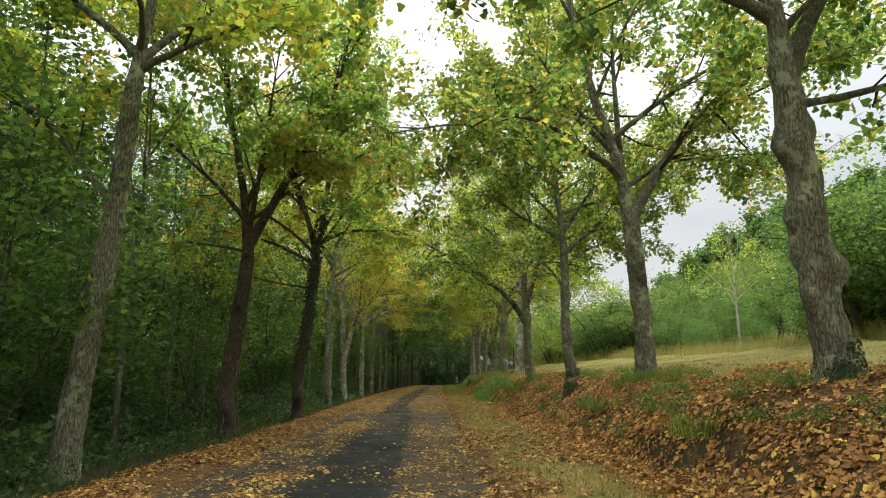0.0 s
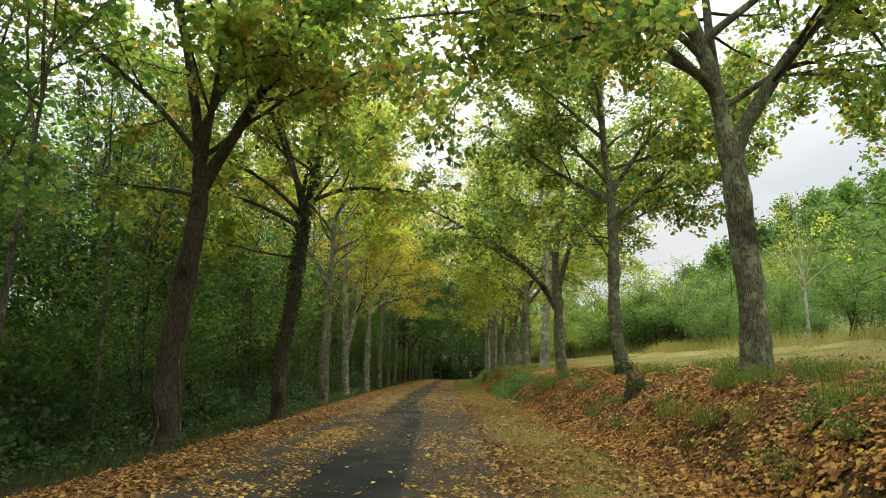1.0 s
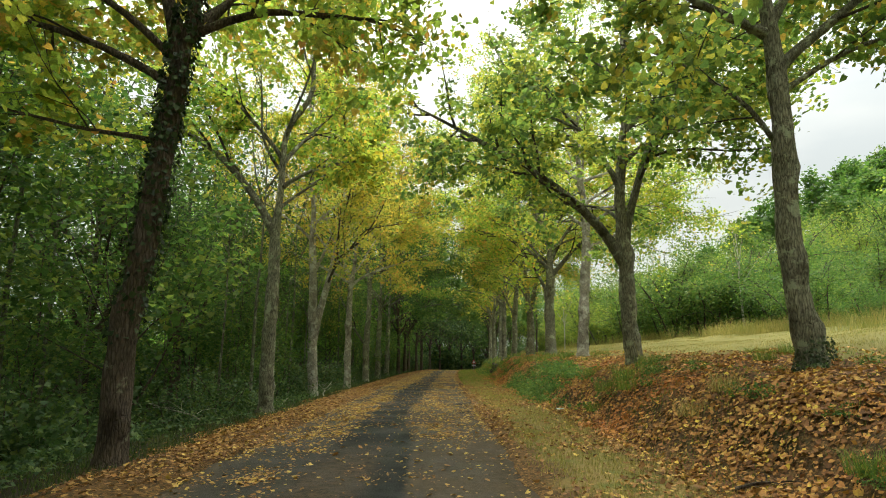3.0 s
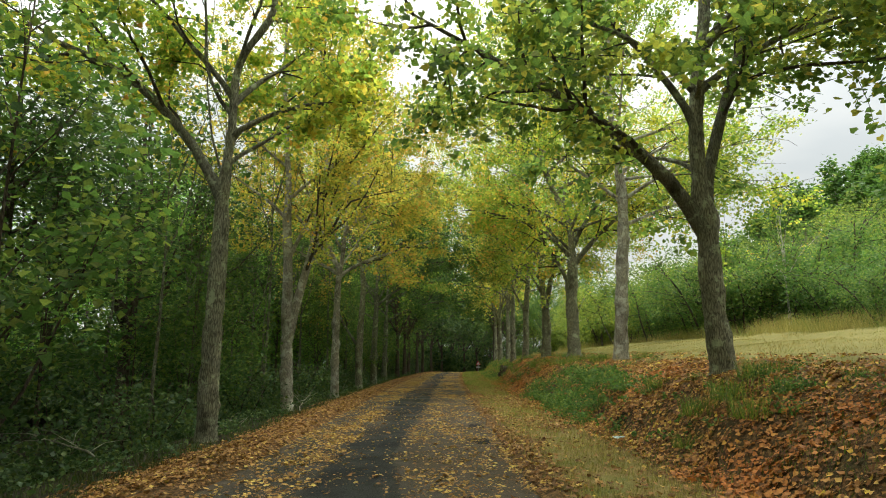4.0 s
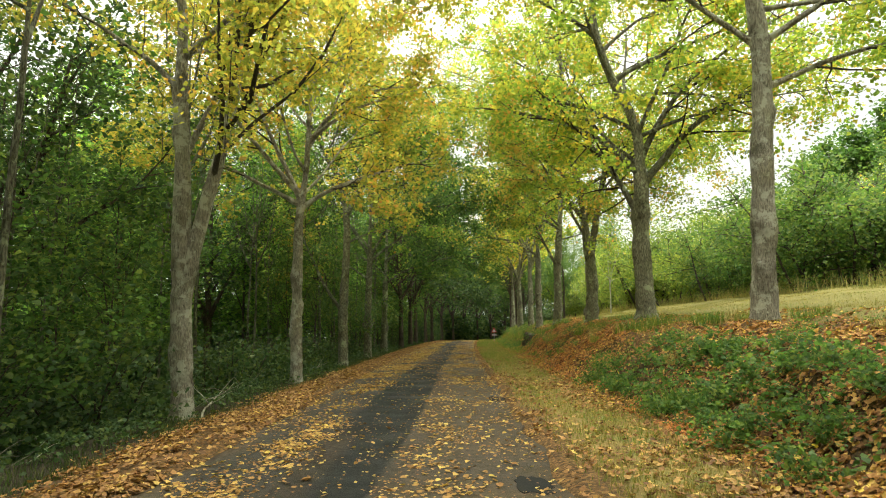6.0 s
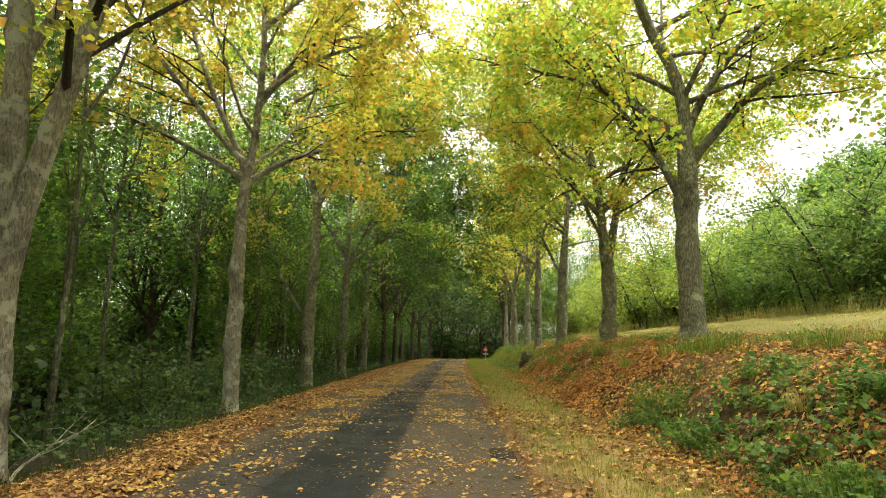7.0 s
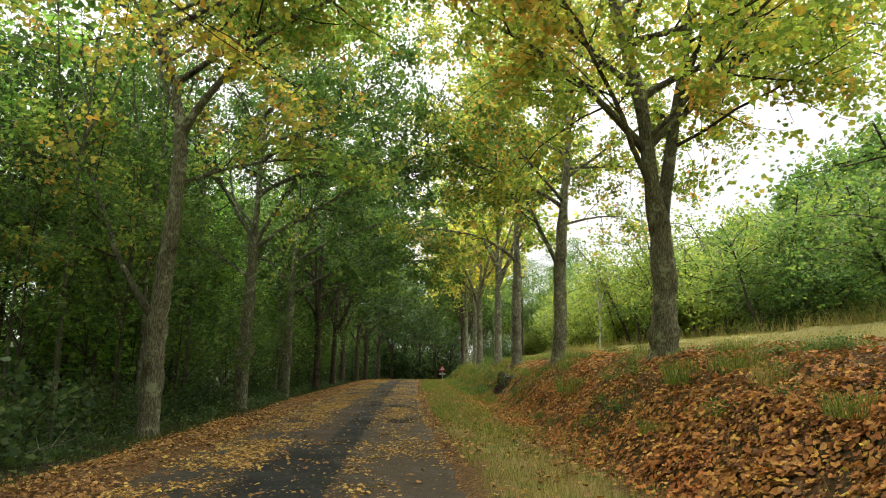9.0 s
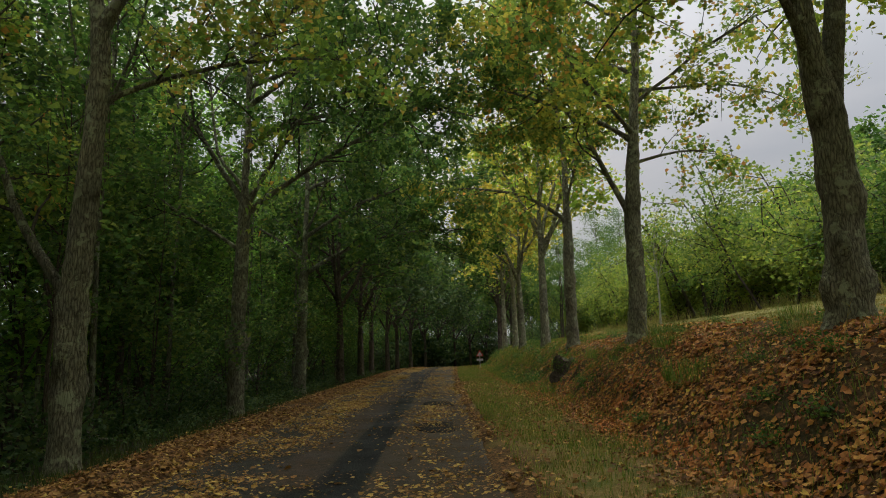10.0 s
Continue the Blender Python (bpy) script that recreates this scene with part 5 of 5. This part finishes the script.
def low_plants(name, count, per, seed):
    """Low leafy plants along the wood's edge, in clumps of leaves over the ground."""
    r = np.random.default_rng(seed)
    u, y = -5.0 - 1.7 * r.random(count), 2 + 92 * r.random(count)
    high = 0.1 + 0.28 * r.random(count)
    U, Y = np.repeat(u, per) + r.normal(size=count * per) * 0.16, np.repeat(y, per) + r.normal(size=count * per) * 0.16
    P, _ = on_ground(U, Y)
    P[:, 2] += np.repeat(high, per) * r.random(count * per) ** 0.7
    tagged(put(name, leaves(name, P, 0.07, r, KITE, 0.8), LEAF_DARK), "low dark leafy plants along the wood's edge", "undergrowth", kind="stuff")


low_plants("edge_plants", 520, 34, 98)


def bank_herbs(name, count, per, seed):
    """Brambles and nettles in a thick stand on the foot of the bank: arching shoots with leaves along them."""
    r = np.random.default_rng(seed)
    y = np.where(r.random(count) < 0.86, 36.6 + 2.3 * r.normal(size=count), 27.0 + 14.0 * r.random(count))
    u = 2.95 + 1.35 * r.random(count) ** 1.3
    a, length = r.random(count) * 6.283, 0.2 + 0.34 * r.random(count)
    t = np.tile(np.linspace(0.15, 1, per), count)
    A, L = np.repeat(a, per), np.repeat(length, per)
    U, Y = np.repeat(u, per) + np.cos(A) * L * 0.7 * t ** 1.4, np.repeat(y, per) + np.sin(A) * L * 0.7 * t ** 1.4
    P, N = on_ground(np.repeat(u, per), np.repeat(y, per))
    Q, _ = on_ground(U, Y)
    Q[:, 2] = np.maximum(P[:, 2] + L * (0.95 * t - 0.45 * t * t), Q[:, 2] + 0.03)
    Q += r.normal(size=Q.shape) * 0.022
    tagged(put(name, leaves(name, Q, 0.062, r, HEART, 0.9), LEAF_FRESH), "low green brambles and nettles on the foot of the bank", "undergrowth", kind="stuff")


bank_herbs("bank_herbs", 430, 13, 99)


# ---- singular things along the way ----
def ivy_on(tree_ob, seed, lo, hi, radius, count, line):
    """Ivy leaves close round a trunk, as a part of its tree."""
    r = np.random.default_rng(seed)
    h = lo + (hi - lo) * r.random(count) ** 0.8
    a = r.random(count) * 6.283
    d = radius * (1.05 + 0.5 * r.random(count))
    P = np.stack([np.interp(h, *zip(*line)) + np.cos(a) * d, np.sin(a) * d, h], 1)
    N = np.stack([np.cos(a), np.sin(a), 0.3 + 0 * a], 1)
    tagged(put("ivy", leaves("ivy", P, 0.085, r, KITE, 0.0, N, 0.5), LEAF_MOSS, tree_ob, "dark green ivy"), kind="stuff")


for o in [o for o in scene.objects if o.get("label") == "dark avenue tree with ivy up its trunk"]:
    ivy_on(o, 5, 1.7, 8.2, 0.16, 1900, [(0.0, 0.0), (1.9, -0.02), (3.0, 0.19), (4.2, 0.29), (5.5, 0.39), (6.6, 0.5), (8.6, 0.78)])


def moss_on(tree_ob, seed, high, radius, count):
    """Moss round the foot of a trunk, thinning upwards."""
    r = np.random.default_rng(seed)
    h, a = high * r.random(count) ** 1.6, r.random(count) * 6.283
    d = radius * (1 + 0.55 * np.exp(-h / 0.28)) * (0.97 + 0.1 * r.random(count))
    P = np.stack([np.cos(a) * d, np.sin(a) * d, h], 1)
    tagged(put("moss", leaves("moss", P, 0.04, r, KITE, 0.0, np.stack([np.cos(a), np.sin(a), 0.4 + 0 * a], 1), 0.4), LEAF_MOSS, tree_ob, "dark green moss"), kind="stuff")


for o in [o for o in scene.objects if o.get("label") in ("slim grey avenue tree with dark moss at its foot", "avenue tree with burls and knots all along its grey trunk")]:
    moss_on(o, 9, 0.55, 0.215, 900)


def stump(x, y, seed, radius, height, label):
    r = np.random.default_rng(seed)
    root = new("tree_stump")
    hs = np.linspace(-0.2, height, 9)
    P = np.stack([0.1 * hs, 0.05 * hs, hs], 1)
    v, f = tube(P, radius * (1 + 0.5 * np.exp(-np.clip(hs, 0, 9) / 0.12)), 14, 0.3, r)
    top = len(v)
    rim = v[-14:]
    rim[:, 2] += r.normal(size=14) * 0.07
    v[-14:] = rim
    inner = rim * np.array([0.6, 0.6, 1.0]) + np.array([0, 0, -0.06])
    v = np.concatenate([v, inner, inner.mean(0, keepdims=True) - np.array([[0, 0, 0.04]])])
    faces = [tuple(q) for q in f] + [(top - 14 + k, top - 14 + (k + 1) % 14, top + (k + 1) % 14, top + k) for k in range(14)] + [(top + k, top + (k + 1) % 14, top + 14) for k in range(14)]
    put("wood", mesh_from("wood", [tuple(q) for q in v], faces, True), BARK_DARK, root)
    a, d, h = r.random(420) * 6.283, radius * (0.95 + 0.4 * r.random(420)), height * r.random(420) ** 0.7
    put("moss", leaves("moss", np.stack([np.cos(a) * d, np.sin(a) * d, h], 1), 0.045, r, KITE, 0.4), LEAF_WOOD, root, "dark green moss")["kind"] = "stuff"
    root.matrix_basis = stand(x, y, 30.0)
    tagged(root, label, "tree stump")


stump(4.02, 17.8, 4, 0.17, 0.3, "rotten mossy tree stump on the leafy bank")
stump(4.0 + float(bend(64.2)), 64.2, 6, 0.3, 0.55, "old dark tree stump on the grassy bank")


def bare_tree(x, y, seed, height, girth, leaf, count, label, fork=2.4, reach=2.6):
    t = tree("meadow_tree", seed, height=height, girth=girth, fork=fork, reach=reach, auto=11, count=count, size=0.085, bark=BARK_WHITE, leaf=leaf, flare=0.2, rise_to=60)
    t.matrix_basis = stand(x, y, 20.0)
    tagged(t, label, "tree", "small trees on the meadow")


bare_tree(16.0, 31.6, 91, 6.4, 0.075, LEAF_LIME, 1500, "pale slim tree with thin yellow leaves in the meadow")
bare_tree(18.6, 52.0, 92, 7.0, 0.07, LEAF_LIME, 700, "nearly bare whitish tree among the bushes")
bare_tree(12.6, 78.0, 93, 6.0, 0.06, LEAF_LIME, 1400, "thin white-stemmed birch at the meadow's end")
bare_tree(20.5, 74.0, 94, 5.5, 0.07, LEAF_YELLOW, 5200, "small yellow tree among the green bushes", 1.6, 2.8)

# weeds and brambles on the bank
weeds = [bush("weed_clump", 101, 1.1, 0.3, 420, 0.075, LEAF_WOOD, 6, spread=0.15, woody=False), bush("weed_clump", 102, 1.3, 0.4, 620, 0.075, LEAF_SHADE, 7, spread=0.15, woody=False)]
for s0 in weeds:
    tagged(s0, "low clump of green weeds among fallen leaves", "weeds", "weeds on the bank")
places = []
for q in range(44):
    y = 33.0 + 9.5 * rng.random()
    places.append((int(rng.integers(0, 2)), stand(2.85 + 1.5 * rng.random() ** 1.4 + float(bend(y)), y, rng.random() * 360, 0.4 + 0.55 * rng.random(), 0.02)))
for q in range(120):
    y = 5 + 62 * rng.random()
    places.append((int(rng.integers(0, 2)), stand(3.1 + 3.2 * rng.random() + float(bend(y)), y, rng.random() * 360, 0.22 + 0.4 * rng.random(), 0.02)))
for q in range(14):
    y = 2.5 + 8.5 * rng.random()
    places.append((int(rng.integers(0, 2)), stand(3.0 + 1.5 * rng.random(), y, rng.random() * 360, 0.3 + 0.35 * rng.random(), 0.02)))
for q in range(36):
    y = 66 + 34 * rng.random()
    places.append((int(rng.integers(0, 2)), stand(3.2 + 2.4 * rng.random() + float(bend(y)), y, rng.random() * 360, 0.5 + 0.5 * rng.random(), 0.02)))
scatter(weeds, places)


def dead_branch(x, y, seed, length, az, bark=BARK_PALE, label="bare dead branch lying at the wood's edge"):
    r = np.random.default_rng(seed)
    root = new("fallen_branch")
    L = path_from((0, 0, 0.02), az, 18, length, r, 9, -26, 0.2)
    put("stem", mesh_np("stem", *tube(L, np.linspace(0.022, 0.006, len(L)), 6, 0.1, r), True), bark, root)
    for k in range(6):
        t = 0.2 + 0.12 * k
        S = path_from(along(L, t), az + (60 if k % 2 else -60) + r.normal() * 15, 25 + r.normal() * 15, length * 0.4, r, 5, -30, 0.25)
        put("side_branch", mesh_np("side_branch", *tube(S, np.linspace(0.01, 0.003, len(S)), 4), True), bark, root)
    root.matrix_basis = stand(x, y, 0, 1, -0.02)
    tagged(root, label, "branch", "dead branches")


for x, y, sd0, ln, az in ((-6.0, 29.2, 1, 1.8, 150), (-6.2, 34.4, 2, 1.6, 40), (-5.9, 44.6, 3, 1.9, 120), (-6.2, 50.6, 4, 1.5, 60), (-6.0, 57.5, 5, 1.6, 200)):
    dead_branch(x, y, sd0, ln, az)
dead_branch(2.82, 20.45, 7, 0.95, -14, BARK_DARK, "dark fallen stick lying on leaves at the bank's foot")
dead_branch(-4.85, 38.6, 9, 1.7, 110, BARK_PALE, "pale dry branch lying in the wood's edge")


def scrap(x, y):
    """A crumpled scrap of thin plastic, creased into ridges."""
    r = np.random.default_rng(3)
    n = 9
    g = np.linspace(-0.5, 0.5, n)
    X, Y = np.meshgrid(g, g, indexing="ij")
    Z = 0.06 * np.abs(np.sin(5 * X + 3 * Y)) + 0.05 * r.random((n, n)) + 0.03
    v = np.stack([0.17 * X * (1 + 0.3 * r.random((n, n))), 0.11 * Y * (1 + 0.3 * r.random((n, n))), 0.5 * Z], -1).reshape(-1, 3)
    k = (np.arange(n - 1)[:, None] * n + np.arange(n - 1)[None]).ravel()
    m, nn, l, out = blank("pale_plastic")
    p, tc = nn.new("ShaderNodeBsdfPrincipled"), nn.new("ShaderNodeTexCoord")
    nz = noise_node(nn, l, tc.outputs["Object"], 18.0)
    rr = ramp_node(nn, [(0.4, (0.2, 0.4, 0.36)), (0.6, (0.6, 0.68, 0.64))])
    l.new(nz.outputs["Fac"], rr.inputs[0])
    l.new(rr.outputs[0], p.inputs["Base Color"])
    p.inputs["Roughness"].default_value = 0.35
    l.new(p.outputs[0], out.inputs[0])
    ob = put("plastic_scrap", mesh_np("plastic_scrap", v, np.stack([k, k + 1, k + 1 + n, k + n], 1)), m)
    ob.matrix_basis = stand(x, y, 25.0, 1.0, -0.025)
    tagged(ob, "crumpled pale blue-green plastic scrap on the verge", "litter")


scrap(2.86, 30.1)


def road_sign(x, y):
    """A small warning sign on a post: a red-edged white triangle and a plain plate under it."""
    red, white = [], []
    root = new("road_sign")

    def paint(name, rgb, rough, metal=0.0):
        m, n, l, out = blank(name)
        p = n.new("ShaderNodeBsdfPrincipled")
        tc = n.new("ShaderNodeTexCoord")
        nz = noise_node(n, l, tc.outputs["Object"], 6.0)
        r = ramp_node(n, [(0.3, tuple(0.75 * c for c in rgb)), (0.7, rgb)])
        l.new(nz.outputs["Fac"], r.inputs[0])
        l.new(r.outputs[0], p.inputs["Base Color"])
        p.inputs["Roughness"].default_value, p.inputs["Metallic"].default_value = rough, metal
        l.new(p.outputs[0], out.inputs[0])
        return m

    def prism(pts, y0, y1):
        k = len(pts)
        v = [(a, y0, b) for a, b in pts] + [(a, y1, b) for a, b in pts]
        f = [tuple(range(k)), tuple(range(2 * k - 1, k - 1, -1))] + [(q, q + k, (q + 1) % k + k, (q + 1) % k) for q in range(k)]
        return mesh_from("panel", v, f)

    steel_m = paint("galvanised_steel", (0.4, 0.41, 0.42), 0.5, 0.7)
    put("post", mesh_np("post", *tube([(0, 0.04, -0.3), (0, 0.04, 0.7), (0, 0.04, 1.45)], [0.03, 0.03, 0.03], 8)), steel_m, root)
    put("border", prism([(-0.3, 0.95), (0.3, 0.95), (0.0, 1.47)], 0.0, -0.012), paint("red_sign_paint", (0.45, 0.03, 0.03), 0.4), root, "red painted triangular border")
    put("face", prism([(-0.19, 1.01), (0.19, 1.01), (0.0, 1.34)], -0.0125, -0.017), paint("white_sign_paint", (0.42, 0.42, 0.4), 0.4), root, "white painted sign face")
    put("plate", prism([(-0.26, 0.62), (0.26, 0.62), (0.26, 0.78), (-0.26, 0.78)], 0.0, -0.012), paint("plate_paint", (0.36, 0.36, 0.34), 0.5), root, "small white plate")
    root.matrix_basis = stand(x, y, 0, 1, 0)
    tagged(root, "small red and white warning sign on a post", "road sign")


road_sign(2.75 + float(bend(93.0)), 93.0)

# single leaves lying on the road
one = []
r1 = np.random.default_rng(55)
for q in range(6):
    me = leaves("fallen_leaf", np.zeros((1, 3)), 0.088, r1, LOBED, 1.0, None, 0.12)
    one.append(tagged(put("fallen_leaf", me, LEAF_LITTER), "single yellow-brown leaf fallen on the asphalt", "leaf", "leaves on the road"))
places = []
for q in range(210):
    u, y = -2.9 + 3.5 * r1.random(), 3 + 58 * r1.random()
    places.append((q % 6, pose(u + float(bend(y)), y, float(road_top(u, y)) + 0.014, r1.normal() * 7, r1.normal() * 7, r1.random() * 360)))
scatter(one, places)


def vine_on(tree_ob, seed, lo, hi, radius):
    """Woody vine stems that climb a trunk, as parts of its tree."""
    r = np.random.default_rng(seed)
    for q in range(3):
        hs = np.linspace(lo, hi * (0.7 + 0.3 * r.random()), 40)
        a = r.random() * 6.283 + 1.3 * np.sin(hs * (1.1 + 0.6 * r.random()) + q) + 0.25 * np.cumsum(r.normal(size=40)) * 0.4
        d = radius * (1.5 * np.exp(-hs / 0.3) * 0.4 + 1.08 - 0.03 * hs)
        P = np.stack([np.interp(hs, (0, 1.55, 2.85, 4.1, 4.9), (0, -0.05, 0.09, 0.2, 0.27)) + np.cos(a) * d, np.sin(a) * d, hs], 1)
        put("vine", mesh_np("vine", *tube(P, np.linspace(0.018, 0.008, 40), 5, 0.1, r), True), BARK_LIMB, tree_ob, "woody vine stem")


for o in [o for o in scene.objects if o.get("label") == "dark-barked avenue tree forking into steep stems"]:
    vine_on(o, 8, 0.1, 4.8, 0.225)


def patch_material():
    m, n, l, out = blank("fresh_asphalt")
    tc = n.new("ShaderNodeTexCoord")
    nz = noise_node(n, l, tc.outputs["Object"], 60.0, 4.0, 0.7)
    r = ramp_node(n, [(0.35, (0.012, 0.013, 0.013)), (0.7, (0.03, 0.029, 0.026))])
    l.new(nz.outputs["Fac"], r.inputs[0])
    p = n.new("ShaderNodeBsdfPrincipled")
    p.inputs["Roughness"].default_value, p.inputs["Specular IOR Level"].default_value = 0.92, 0.12
    l.new(r.outputs[0], p.inputs["Base Color"])
    l.new(p.outputs[0], out.inputs[0])
    return m


PATCH = patch_material()
r2 = np.random.default_rng(12)
road_ob = [o for o in scene.objects if o.name == "road"][0]
for u, y, w, ln in PATCHES:
    k = 26
    ang = np.linspace(0, 2 * np.pi, k, endpoint=False)
    rad0 = 1 / np.maximum(np.abs(np.cos(ang)), np.abs(np.sin(ang))) ** 0.7 * (0.84 + 0.3 * r2.random(k))
    xs, ys2 = u + np.cos(ang) * rad0 * w / 2, y + np.sin(ang) * rad0 * ln / 2
    top = [(float(a + bend(b)), float(b), float(road_top(a, b)) + 0.005) for a, b in zip(xs, ys2)]
    low = [(a, b, c - 0.03) for a, b, c in top]
    faces = [tuple(range(k))] + [(q, q + k, (q + 1) % k + k, (q + 1) % k) for q in range(k)]
    put("repair_patch", mesh_from("repair_patch", top + low, faces), PATCH, road_ob, "dark patch of newer asphalt")


def tuft(seed, high, spread, count, material, wide=0.0026):
    """A tuft of fine grass, each blade of two joints, drooping outwards."""
    r = np.random.default_rng(seed)
    root = new("grass_tuft")
    a, d = r.random(count) * 6.283, spread * np.sqrt(r.random(count))
    base = np.stack([np.cos(a) * d, np.sin(a) * d, 0 * a - 0.02], 1)
    h = high * (0.35 + 0.75 * r.random(count))
    c = a + r.normal(size=count) * 0.9
    out = np.stack([np.cos(c), np.sin(c), 0 * a], 1) * (h * (0.25 + 0.5 * r.random(count)))[:, None]
    mid = base + out * 0.4 + np.stack([0 * a, 0 * a, h * 0.75], 1)
    tip = base + out * 1.25 + np.stack([0 * a, 0 * a, h * (0.75 + 0.3 * r.random(count))], 1)
    b = r.random(count) * 6.283
    side = np.stack([np.cos(b), np.sin(b), 0 * b], 1) * wide
    V = np.stack([base - side, base + side, mid + side * 0.8, tip, mid - side * 0.8], 1).reshape(-1, 3)
    F = (np.array([(0, 1, 2), (0, 2, 4), (4, 2, 3)])[None] + 5 * np.arange(count)[:, None, None]).reshape(-1, 3)
    tagged(put("grass", mesh_np("grass", V, F), material, root), kind="stuff")
    return root


tufts = [tagged(tuft(31, 0.26, 0.24, 260, GRASS_GREEN), "tuft of fine green grass on the leafy bank", "grass", "grass tufts on the bank"),
         tagged(tuft(32, 0.3, 0.2, 160, GRASS_DRY), "tuft of dry straw-coloured grass on the bank", "grass", "grass tufts on the bank")]
r3 = np.random.default_rng(19)
places = [(0, stand(5.5, 42.6, 0, 1.3, 0.0)), (0, stand(5.0, 43.4, 70, 1.2, 0.0)), (1, stand(4.9, 29.2, 0, 1.0, 0.0)), (0, stand(4.4, 44.0, 30, 1.2, 0.0)), (1, stand(5.8, 41.0, 30, 1.2, 0.0))]
for q in range(64):
    y = 6 + 60 * r3.random()
    places.append((int(r3.random() < 0.3), stand(3.2 + 3.0 * r3.random() + float(bend(y)), y, r3.random() * 360, 0.6 + 0.7 * r3.random(), 0.0)))
scatter(tufts, places)


def dry_stalk(seed, height):
    """A thin dead flower stalk with a few short side shoots."""
    r = np.random.default_rng(seed)
    root = new("dry_stalk")
    L = path_from((0, 0, -0.05), r.random() * 360, 82, height, r, 8, -20, 0.08)
    put("stem", mesh_np("stem", *tube(L, np.linspace(0.004, 0.0018, len(L)), 4), True), GRASS_DRY, root)
    for k in range(4):
        S = path_from(along(L, 0.4 + 0.14 * k), r.random() * 360, 50, height * 0.16, r, 3, -10, 0.15)
        put("shoot", mesh_np("shoot", *tube(S, np.linspace(0.0022, 0.001, len(S)), 3), True), GRASS_DRY, root)
    return tagged(root, "thin dead straw-coloured stalk standing on the bank", "stalk", "dead stalks on the bank")


stalks = [dry_stalk(1, 0.75), dry_stalk(2, 0.6), dry_stalk(3, 0.9)]
places = [(q % 3, stand(x, y, q * 77.0, 1.0, 0.0)) for q, (x, y) in enumerate(((4.55, 28.6), (4.75, 28.3), (5.1, 28.7), (5.2, 28.5), (4.2, 27.6), (4.0, 30.8), (5.3, 29.0), (5.15, 28.2)))]
for q in range(16):
    y = 8 + 56 * r3.random()
    places.append((q % 3, stand(3.4 + 2.6 * r3.random() + float(bend(y)), y, r3.random() * 360, 0.7 + 0.5 * r3.random(), 0.0)))
scatter(stalks, places)
